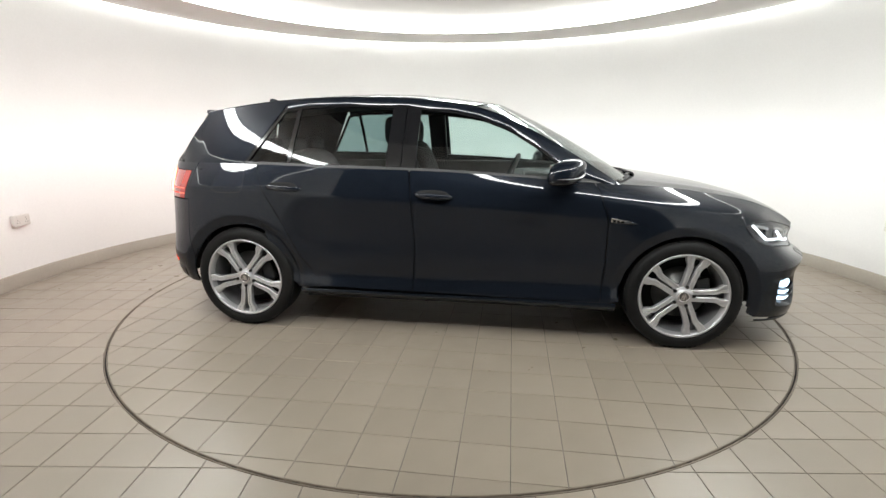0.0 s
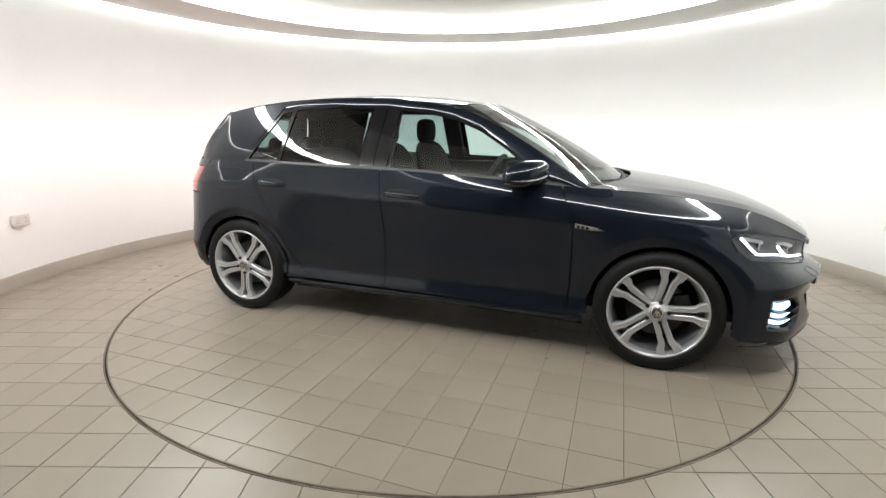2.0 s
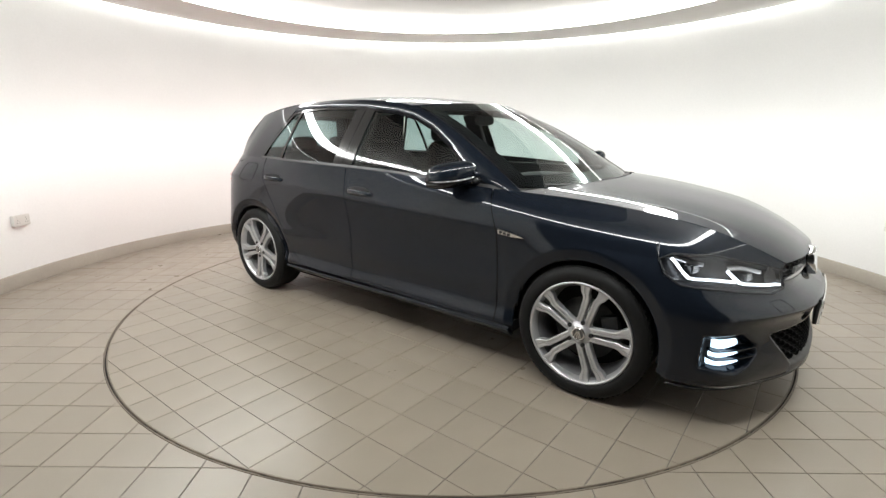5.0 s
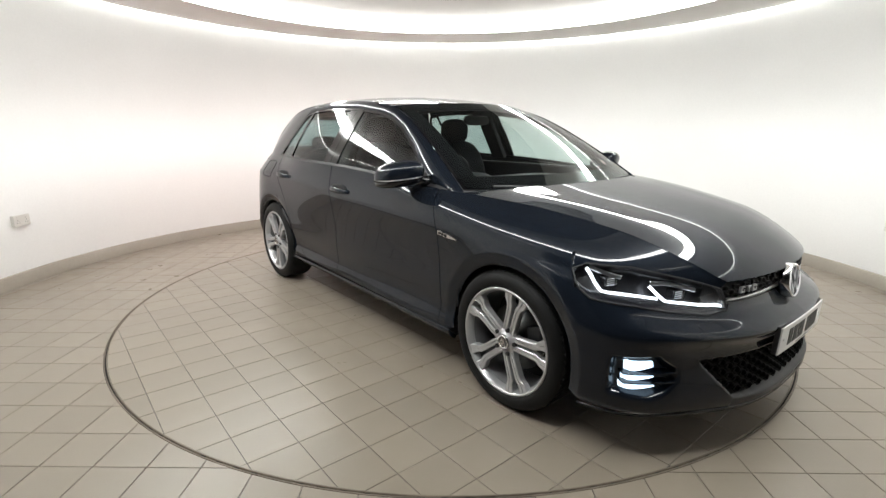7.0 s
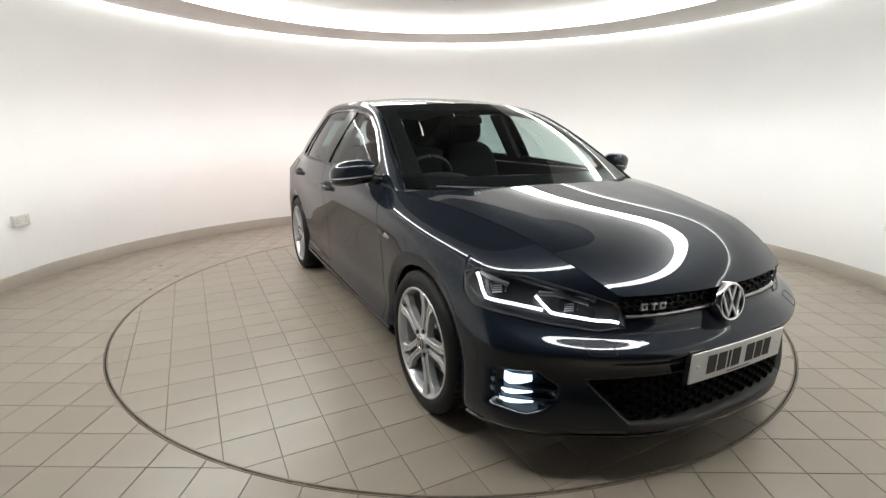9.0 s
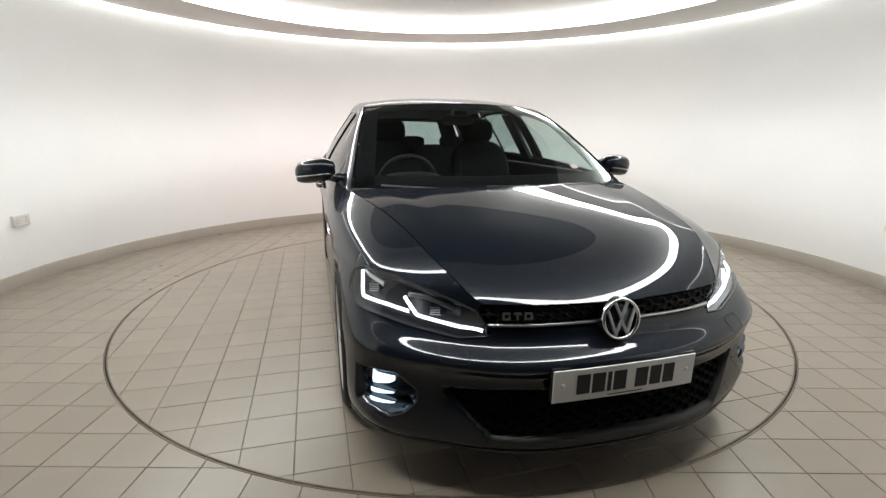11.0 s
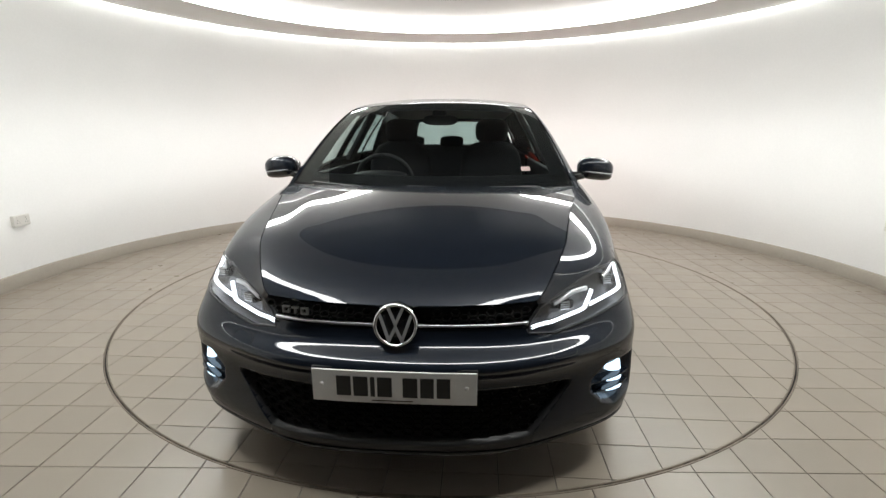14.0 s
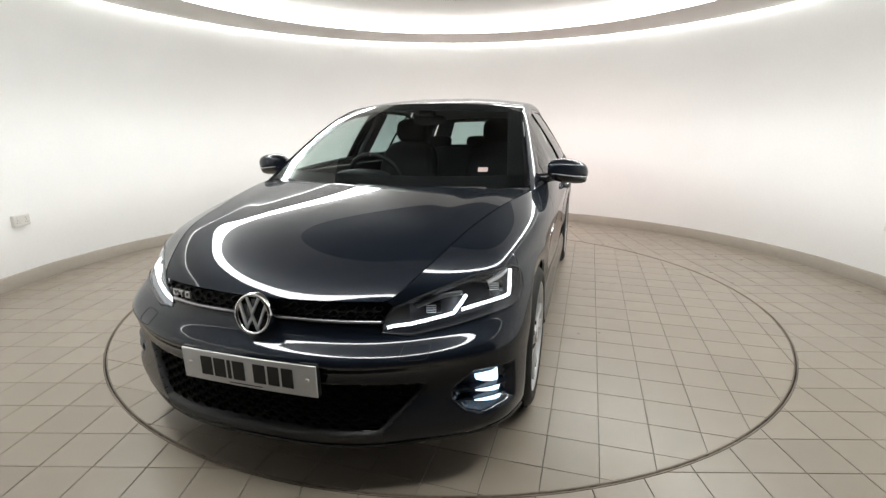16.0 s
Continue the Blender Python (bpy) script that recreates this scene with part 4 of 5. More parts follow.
def build_shell(car):
    # bonnet, roof, screens
    sheet("bonnet", hood_patch(60, 61)[::-1], PAINT, car, "long dark metallic bonnet")
    sheet("roof", roof_patch(40, 41), PAINT, car)
    ws = sheet("windscreen", screen_patch(26, 41, 0.004, 0.35, 4.9, 0.965), GLASS_SCREEN, car, "clear tinted windscreen", 0.006)
    ws.visible_shadow = False
    g = screen_patch(26, 61, 0.006, 0.3, 4.93, 0.985)
    for name, sl in (("screen_band", np.s_[-4:, :]), ("screen_band", np.s_[:4, :]), ("screen_band", np.s_[:, :5]), ("screen_band", np.s_[:, -5:])):
        sheet(name, g[sl], GLOSS_BLACK, ws, "", 0.0)
    # cowl and wipers
    rows = []
    for f in np.linspace(0, 1, 5):
        row = []
        for u in np.linspace(-1, 1, 41):
            w = abs(u) ** 2.2
            x0, x1 = 1.075 + (0.90 - 1.075) * w, 1.155 + (0.93 - 1.155) * w
            row.append((x1 + (x0 - x1) * f, u * 0.77, 0.915 + 0.010 * f - 0.02 * math.sin(math.pi * f) + 0.01 * w))
        rows.append(row)
    sheet("scuttle", np.array(rows), TRIM, car, "black plastic scuttle panel", 0.0)
    for y0, y1, x0 in ((0.55, -0.10, 0.96), (-0.12, -0.62, 0.97)):
        bm = bmesh.new()
        pts = []
        for q in np.linspace(0, 1, 12):
            y = y0 + (y1 - y0) * q
            w = abs(y / 0.75) ** 2.2
            pts.append((1.108 - 0.16 * w - 0.02 * q, y, 0.930 + 0.016 * w + 0.012 * q))
        tube(bm, pts, 0.006, 6)
        tube(bm, [(pts[0][0] + 0.03, y0 + 0.02, 0.935), pts[0], pts[4]], 0.009, 6)
        part("wiper", bm, TRIM, car, "black wiper lying on the screen")
    # wings, doors, quarters
    _, lamp_top = lamp_outline()
    s_back, s_tip = at_x(0.80, 0.85)[0], EDGE_S1 + 0.004
    s_mid, corner = at_x(1.560, 0.80)[0], at_x(1.597, 0.709)
    split = [corner, (s_mid, top_of(s_mid))]
    back = coons([at_x(0.862, 0.268), at_x(0.940, 0.268)] + arch(1.31, ARCH_R, 188, 51, 40)[:-1] + px(SEAM) + [corner],
                 [(q, top_of(q)) for q in np.linspace(s_back, s_mid, 40)], upto(DOOR_FRONT, 0.795, 0.006), split, 92, 40)
    front = coons([corner] + [(q, z + 0.004) for q, z in lamp_top[1:-1]], [(q, top_of(q)) for q in np.linspace(s_mid, s_tip, 30)],
                  split, [(lamp_top[-2][0], lamp_top[-2][1] + 0.004), (s_tip, top_of(s_tip))], 50, 40)
    wing = np.concatenate([back, front[:, 1:]], axis=1)
    both("front_wing", arch_lip(skin(wing)), PAINT, car, "", 0.004)
    door = coons(px([(-0.232, 0.275), (0.3, 0.268), (0.852, 0.262)]), belt_path(-0.242, 0.790, 30), upto(DOOR_MID, -0.242, 0.003), upto(DOOR_FRONT, 0.790, 0.0), 60, 36)
    pair = both("front_door", skin(door), PAINT, car)
    rear = coons(px([(-0.735, 0.286), (-0.5, 0.280), (-0.238, 0.276)]), belt_path(-1.195, -0.248, 30), upto(DOOR_REAR, -1.195, 0.003), upto(DOOR_MID, -0.248, -0.003), 56, 36)
    pair2 = both("rear_door", skin(rear), PAINT, car)
    quarter = coons(arch(-1.31, ARCH_R, 160, -8, 40) + px([(-0.935, 0.268), (-0.74, 0.280)]), belt_path(-1.625, -1.20, 24),
                    [arch(-1.31, ARCH_R, 160, 159, 2)[0]] + px([(-1.655, 0.6), (-1.64, 0.80), (-1.63, 0.95)]) + belt_path(-1.625, -1.625, 1), upto(DOOR_REAR, -1.20, -0.002), 72, 36)
    both("rear_quarter", arch_lip(skin(quarter)), PAINT, car, "", 0.006)
    # tail
    tail_low = coons([at_x(-1.66, 0.26), at_x(-1.85, 0.29), (STATION[11], 0.30), (STATION[12], 0.31), (STATION[13], 0.32)][::-1],
                     [at_x(-1.645, 0.80), (STATION[11], 0.80), (STATION[12], 0.80), (STATION[13], 0.80)][::-1],
                     [(STATION[13], 0.32), (STATION[13], 0.80)],
                     [at_x(-1.66, 0.26)] + arch(-1.31, ARCH_R, 188, 161, 6) + px([(-1.66, 0.6), (-1.645, 0.80)]), 40, 24)
    both("rear_bumper", arch_lip(skin(tail_low)), PAINT, car)
    def strip_of(s0, s1, z0, z1, n=14):
        return coons([(s0, z0), (s1, z0)], [(s0, z1), (s1, z1)], [(s0, z0), (s0, z1)], [(s1, z0), (s1, z1)], n, 4)

    both("rear_diffuser", skin(strip_of(STATION[12], at_x(-1.745, 0.30)[0], 0.296, 0.352), -0.004), TRIM, car, "black plastic insert low on the rear bumper", 0.004)
    # the reflector takes the glowing tail material, so its sheen is emitted
    both("rear_reflector", skin(strip_of(STATION[11] + 0.10, at_x(-1.800, 0.40)[0], 0.392, 0.412), -0.003), TAIL_BAR, car, "narrow red reflector, given a glow of its own", 0.003)
    lamp = coons([(STATION[11], 0.808), at_x(-1.690, 0.808)], [(STATION[11], 0.972), at_x(-1.665, 0.972)], [(STATION[11], 0.808), (STATION[11], 0.972)],
                 px([(-1.690, 0.808), (-1.665, 0.88), (-1.665, 0.972)]), 16, 10)
    both("tail_light", skin(lamp), TAIL, car, "dim red tail light")
    for z0, z1 in ((0.866, 0.872), (0.834, 0.840)):
        bar = coons([(STATION[11], z0), at_x(-1.676, z0)], [(STATION[11], z1), at_x(-1.676, z1)], [(STATION[11], z0), (STATION[11], z1)], [at_x(-1.676, z0), at_x(-1.676, z1)], 12, 3)
        both("light_bar", skin(bar, -0.002), TAIL_BAR, car, "brighter red light guide", 0.0)
    side_strip = coons([at_x(-1.684, 0.806), at_x(-1.640, 0.806)], [at_x(-1.659, 0.974), at_x(-1.632, 0.974)], px([(-1.684, 0.806), (-1.659, 0.88), (-1.659, 0.974)]), px([(-1.640, 0.806), (-1.632, 0.974)]), 6, 10)
    both("rear_shoulder", skin(side_strip), PAINT, car, "", 0.0)
    beam = coons([(STATION[12] - 0.03, 0.83), (STATION[11] + 0.08, 0.83)], [(STATION[12] - 0.03, 0.97), (STATION[11] + 0.08, 0.97)], [(STATION[12] - 0.03, 0.83), (STATION[12] - 0.03, 0.97)],
                 [(STATION[11] + 0.08, 0.83), (STATION[11] + 0.08, 0.97)], 8, 6)
    both("lamp_back", skin(lamp, 0.02), SHADE, car, "", 0.0)
    both("brake_light", skin(beam, -0.006), BRAKE, car, "bright red lamp facing rearwards", 0.0)
    # near-black boxes added in the boot to keep the lamps' red out of the cabin
    for side in (-1, 1):
        bm = bmesh.new()
        box(bm, -1.74, -1.38, side * 0.60 - 0.02, side * 0.60 + 0.02, 0.60, 1.00, 0.01)
        box(bm, -1.60, -1.57, side * 0.68 - 0.10, side * 0.68 + 0.06, 0.50, 0.99, 0.01)
        part("boot_trim", bm, SHADE, car)
    bm = bmesh.new()
    box(bm, -1.62, -1.59, -0.74, 0.74, 0.55, 1.00, 0.01)
    part("boot_trim", bm, SHADE, car)
    gate = coons([(STATION[13], 0.80), (STATION[11] + 0.01, 0.80)], [(STATION[13], 1.02), (STATION[11] + 0.01, 1.02)], [(STATION[13], 0.80), (STATION[13], 1.02)], [(STATION[11] + 0.01, 0.80), (STATION[11] + 0.01, 1.02)], 16, 10)
    both("tailgate", skin(gate), PAINT, car)
    trim = coons([(STATION[11] + 0.01, 0.976), at_x(-1.635, 0.976)], [(STATION[11] + 0.01, 1.02)] + belt_path(-1.635, -1.635, 1), [(STATION[11] + 0.01, 0.976), (STATION[11] + 0.01, 1.02)], [at_x(-1.635, 0.976)] + belt_path(-1.635, -1.635, 1), 12, 4)
    both("rear_shoulder", skin(trim), PAINT, car)
    # hatch window, down from the roof's rear edge
    edge = roof_patch(40, 41)[-1]
    low = []
    for u in np.linspace(-1, 1, 41):
        s = STATION[13] - abs(u) * (STATION[13] - at_x(-1.80, 0.9)[0])
        p = body(s, 1.02)[0]
        low.append((p[0], math.copysign(p[1], u) if abs(u) > 1e-6 else 0, p[2]))
    low = np.array(low)
    f = np.linspace(0, 1, 8).reshape(-1, 1, 1)
    hatch = low[None] * (1 - f) + edge[None] * f
    gl = sheet("rear_window", hatch[1:-1, 6:-6][:, ::-1], GLASS_REAR, car, "tinted rear window", 0.0)
    for sl in (np.s_[:, :7], np.s_[:, -7:], np.s_[-2:, :], np.s_[:2, :]):
        sheet("hatch_frame", hatch[sl][:, ::-1], PAINT, gl, "", 0.0)
    bm = bmesh.new()
    box(bm, -1.790, -1.66, -0.34, 0.34, 1.322, 1.357, 0.012)
    part("roof_spoiler", bm, PAINT, car)
    # sills
    rows = []
    s0, s1 = at_x(-0.94, 0.25)[0], at_x(0.945, 0.25)[0]
    ss = np.linspace(s0, s1, 40)
    for k in (0.0, 0.2, 0.5, 0.8, 1.0):
        z0 = np.interp(ss, BODY_S, BODY[0, :, 2]) - 0.005
        z1 = np.interp(ss, [s1, s0], [0.258, 0.264])
        p = body(ss, z0 + (z1 - z0) * k)
        p[:, 1] += (0.004, 0.014, 0.016, 0.012, 0.0)[int(k * 4 + 0.3)]
        p[:, 2] = z0 + (z1 - z0) * k
        rows.append(p)
    both("side_skirt", np.array(rows), PAINT, car, "", 0.02)
    # near-black sheet painting in the shade behind the door gaps, then the dark underbody
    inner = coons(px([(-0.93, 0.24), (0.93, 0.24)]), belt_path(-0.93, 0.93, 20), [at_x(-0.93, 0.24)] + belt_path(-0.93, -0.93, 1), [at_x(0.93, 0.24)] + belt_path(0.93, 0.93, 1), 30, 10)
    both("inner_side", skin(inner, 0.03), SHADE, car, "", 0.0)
    bm = bmesh.new()
    box(bm, -1.78, 1.95, -0.52, 0.52, 0.19, 0.26)
    box(bm, -0.92, 0.93, -0.81, 0.81, 0.20, 0.26)
    box(bm, 0.95, 1.86, -0.48, 0.48, 0.26, 0.60)
    box(bm, 0.90, 0.96, -0.74, 0.74, 0.26, 0.88)
    box(bm, -1.80, -0.93, -0.56, 0.56, 0.26, 0.70)
    part("underbody", bm, SHADE, car)
    for x in (1.31, -1.31):
        for side in (-1, 1):
            v, f = turned([(0.360, 0.835 * side), (0.385, 0.80 * side), (0.385, 0.58 * side), (0.0, 0.58 * side)], 40, math.radians(-8), math.radians(182 if x > 0 else 178), "y")
            v = [(a + x, b, c + 0.318) for a, b, c in v]
            mesh_object("arch_liner", v, f, SHADE, True, car)
            # lip of the arch
            bm = bmesh.new()
            pts = []
            for a in np.linspace(-8, 172 if x > 0 else 160, 40):
                c, s = math.cos(math.radians(a)), math.sin(math.radians(a))
                p = body(at_x(x + (ARCH_R - 0.002) * c, 0.318 + (ARCH_R - 0.002) * s)[0], 0.318 + (ARCH_R - 0.002) * s)[0]
                pts.append((p[0], (p[1] - 0.027) * side, p[2]))
            tube(bm, pts, 0.009, 6)
            part("arch_edge", bm, PAINT, car, "", True)
    return pair, pair2


def build_glasshouse(car):
    def zb(x):
        return float(np.interp(x, BELT_X, BELT[:, 1]))

    def side_part(name, grid, mat, parent=None, label="", flange=0.008, shadow=True):
        a, b = sheet(name, flip_right(grid), mat, parent or car, label, flange), sheet(name, left_of(grid), mat, parent or car, label, flange)
        a.visible_shadow = b.visible_shadow = shadow
        return a, b

    wtop = [(-1.065, 1.345), (-0.94, 1.366), (-0.69, 1.374), (-0.30, 1.364), (0.0, 1.330), (0.14, 1.300), (0.31, 1.235), (0.47, 1.140), (0.60, 1.045), (0.70, 0.975), (0.86, 0.925)]
    rail = [(p[0], p[2]) for p in RAIL(np.linspace(8.05, 0.0, 40))]
    pillar = house_patch(wtop, rail, 60, 11)
    swell = np.sin(np.linspace(0, math.pi, 11)).reshape(-1, 1)
    pillar[..., 1] += 0.008 * swell
    pillar[..., 2] += 0.003 * swell
    side_part("roof_rail", pillar, PAINT, label="dark painted roof rail and pillar")
    # rear pillar
    side_part("rear_pillar", house_patch([(-1.82, zb(-1.8)), (-1.30, zb(-1.3) - 0.004)], [(-1.66, 1.337), (-1.06, 1.405)], 20, 14), PAINT)
    # black surround: belt strip, pillars, mirror corner
    xs = np.linspace(-1.29, 0.86, 60)
    side_part("belt_strip", np.array([[house(x, zb(x) + h, -o) for x in xs] for h, o in ((-0.006, 0.002), (0.004, 0.0035), (0.014, 0.001))]), TRIM, label="black window sill strip")
    side_part("middle_pillar", house_patch([(-0.385, zb(-0.3) + 0.01), (-0.300, zb(-0.3) + 0.01)], [(-0.385, 1.366), (-0.300, 1.362)], 8, 14, 0.003), GLOSS_BLACK)
    side_part("middle_pillar", house_patch([(-0.294, zb(-0.3) + 0.01), (-0.212, zb(-0.2) + 0.01)], [(-0.294, 1.362), (-0.212, 1.358)], 8, 14, 0.001), GLOSS_BLACK)
    side_part("window_divider", house_patch([(-1.000, zb(-1) + 0.01), (-0.975, zb(-1) + 0.01)], [(-0.992, 1.360), (-0.968, 1.364)], 3, 10, 0.002), GLOSS_BLACK)
    side_part("window_seal", house_patch([(-1.30, zb(-1.3)), (-1.275, zb(-1.28))], [(-1.085, 1.340), (-1.055, 1.350)], 3, 10, 0.001), GLOSS_BLACK)
    low = [(x, z - 0.016) for x, z in wtop[:-1]]
    side_part("window_seal", house_patch(low, wtop[:-1], 50, 3, 0.002), GLOSS_BLACK)
    side_part("mirror_corner", house_patch([(0.600, zb(0.6) + 0.008), (0.86, zb(0.86) + 0.004)], [(0.585, 1.050), (0.70, 0.970), (0.86, 0.926)], 12, 8, 0.002), GLOSS_BLACK, label="black plastic corner at the mirror")
    side_part("window_bar", house_patch([(0.592, zb(0.6) + 0.008), (0.612, zb(0.6) + 0.008)], [(0.580, 1.055), (0.600, 1.040)], 3, 6, 0.0), GLOSS_BLACK)
    # panes
    side_part("quarter_pane", house_patch([(-1.28, zb(-1.28) + 0.008), (-0.998, zb(-1) + 0.008)], [(-1.07, 1.340), (-0.99, 1.352)], 8, 10, 0.010), GLASS_REAR, label="dark tinted quarter window", flange=0, shadow=False)
    side_part("rear_pane", house_patch([(-0.978, zb(-0.97) + 0.008), (-0.380, zb(-0.38) + 0.008)], [(-0.97, 1.356), (-0.69, 1.362), (-0.38, 1.358)], 16, 12, 0.010), GLASS_REAR, label="dark tinted rear door window", flange=0, shadow=False)
    side_part("front_pane", house_patch([(-0.216, zb(-0.2) + 0.008), (0.598, zb(0.6) + 0.008)], [(-0.216, 1.350), (0.0, 1.320), (0.14, 1.290), (0.31, 1.225), (0.47, 1.130), (0.592, 1.045)], 24, 12, 0.010), GLASS_FRONT, label="lightly tinted front door window", flange=0, shadow=False)
    # aerial
    bm = bmesh.new()
    blob(bm, -1.42, 0.0, 1.405, 0.05, 0.018, 0.045, 2.0, 12, 8, lambda q, p: Vector((q.x - 0.05 * max(p[2], 0), q.y * (1 - 0.6 * max(p[2], 0)), q.z)))
    part("aerial", bm, PAINT, car, "small shark-fin aerial", True)


def build_fittings(car, doors, rear_doors):
    for i, side in enumerate((-1, 1)):
        # door handles; the near-black cups paint in the shade behind the grips
        for cx, cz, door in ((-0.10, 0.857, doors[i]), (-1.00, 0.888, rear_doors[i])):
            y = side * body(*at_x(cx, cz))[0][1]
            h = new("door_handle")
            h.parent = door
            bm = bmesh.new()
            blob(bm, cx - 0.01, y - side * 0.002, cz, 0.098, 0.005, 0.034, 2.4, 24, 8)
            part("handle_cup", bm, SHADE, h, "", True)
            bm = bmesh.new()
            blob(bm, cx, y + side * 0.030, cz, 0.112, 0.012, 0.017, 2.8, 24, 8, lambda q, p, c=cx, s=side: q - Vector((0, s * 0.030 * abs(p[0]) ** 3, 0.006 * p[0])))
            part("grip", bm, PAINT, h, "", True)
            bm = bmesh.new()
            blob(bm, cx, y + side * 0.037, cz - 0.004, 0.100, 0.007, 0.003, 3, 16, 6, lambda q, p, c=cx, s=side: q - Vector((0, s * 0.026 * abs(p[0]) ** 3, 0.006 * p[0])))
            part("handle_trim", bm, GLOSS_BLACK, h, "", True)
        # door mirrors
        m = new("door_mirror")
        m.parent = doors[i]

        def cap(q, p, s=side):
            return q + Vector((-0.035 * (s * p[1] + 1) + 0.02 * p[2], 0, 0.012 * s * p[1] * -1))

        bm = bmesh.new()
        blob(bm, 0.66, side * 0.932, 1.004, 0.092, 0.108, 0.066, 2.5, 32, 18, cap)
        part("mirror_cap", bm, PAINT, m, "", True)
        bm = bmesh.new()
        blob(bm, 0.657, side * 0.932, 0.970, 0.085, 0.104, 0.032, 2.5, 32, 12, cap)
        part("mirror_base", bm, GLOSS_BLACK, m, "", True)
        bm = bmesh.new()
        blob(bm, 0.667, side * 0.939, 0.986, 0.085, 0.102, 0.006, 2.4, 32, 8, lambda q, p, s=side: q + Vector((-0.035 * (s * p[1] + 1), 0, -0.012 * s * p[1])))
        part("side_repeater", bm, SILVER, m, "silver indicator strip", True)
        bm = bmesh.new()
        box(bm, 0.560, 0.572, side * 0.925 - 0.08, side * 0.925 + 0.08, 0.962, 1.038, 0.02, Matrix.Translation((-0.012, 0, 0)))
        part("mirror_glass", bm, CHROME, m)
        bm = bmesh.new()
        tube(bm, [(0.70, side * 0.765, 0.965), (0.69, side * 0.82, 0.968), (0.67, side * 0.88, 0.982)], 0.026, 10)
        part("mirror_arm", bm, GLOSS_BLACK, m, "", True)
        # flank badge on the wing
        bm = bmesh.new()
        rows = []
        for x, h in ((0.880, 0.014), (0.96, 0.012), (1.02, 0.001)):
            rows.append([bm.verts.new(sided(body(*at_x(x, 0.742 - 0.12 * (x - 0.88) + k * h))[0] + np.array([0, o, 0]), side)) for k, o in ((-1, 0.0), (-0.7, 0.006), (0.7, 0.006), (1, 0.0))])
        for a, b in zip(rows, rows[1:]):
            for j in range(3):
                bm.faces.new((a[j], a[j + 1], b[j + 1], b[j]))
        bmesh.ops.recalc_face_normals(bm, faces=bm.faces)
        part("wing_badge", bm, CHROME, car, "chrome blade badge")
        bm = bmesh.new()
        for k in range(3):
            x = 0.897 + 0.022 * k
            p = body(*at_x(x, 0.742 - 0.12 * (x - 0.88)))[0]
            box(bm, x - 0.008, x + 0.008, p[1] * side - 0.0075, p[1] * side + 0.0075, p[2] - 0.006, p[2] + 0.006)
        part("badge_mark", bm, GLOSS_BLACK, car)
    # filler flap outline on the right
    bm = bmesh.new()
    pts = []
    for a in np.linspace(0, 2 * math.pi, 33):
        c, s = math.cos(a), math.sin(a)
        x = -1.365 + 0.098 * math.copysign(abs(c) ** 0.45, c)
        z = 0.915 + 0.062 * math.copysign(abs(s) ** 0.45, s)
        p = body(*at_x(x, z))[0]
        pts.append((p[0], -p[1], p[2]))
    tube(bm, pts, 0.0022, 5)
    part("filler_flap", bm, SHADE, car, "outline of the fuel filler flap")


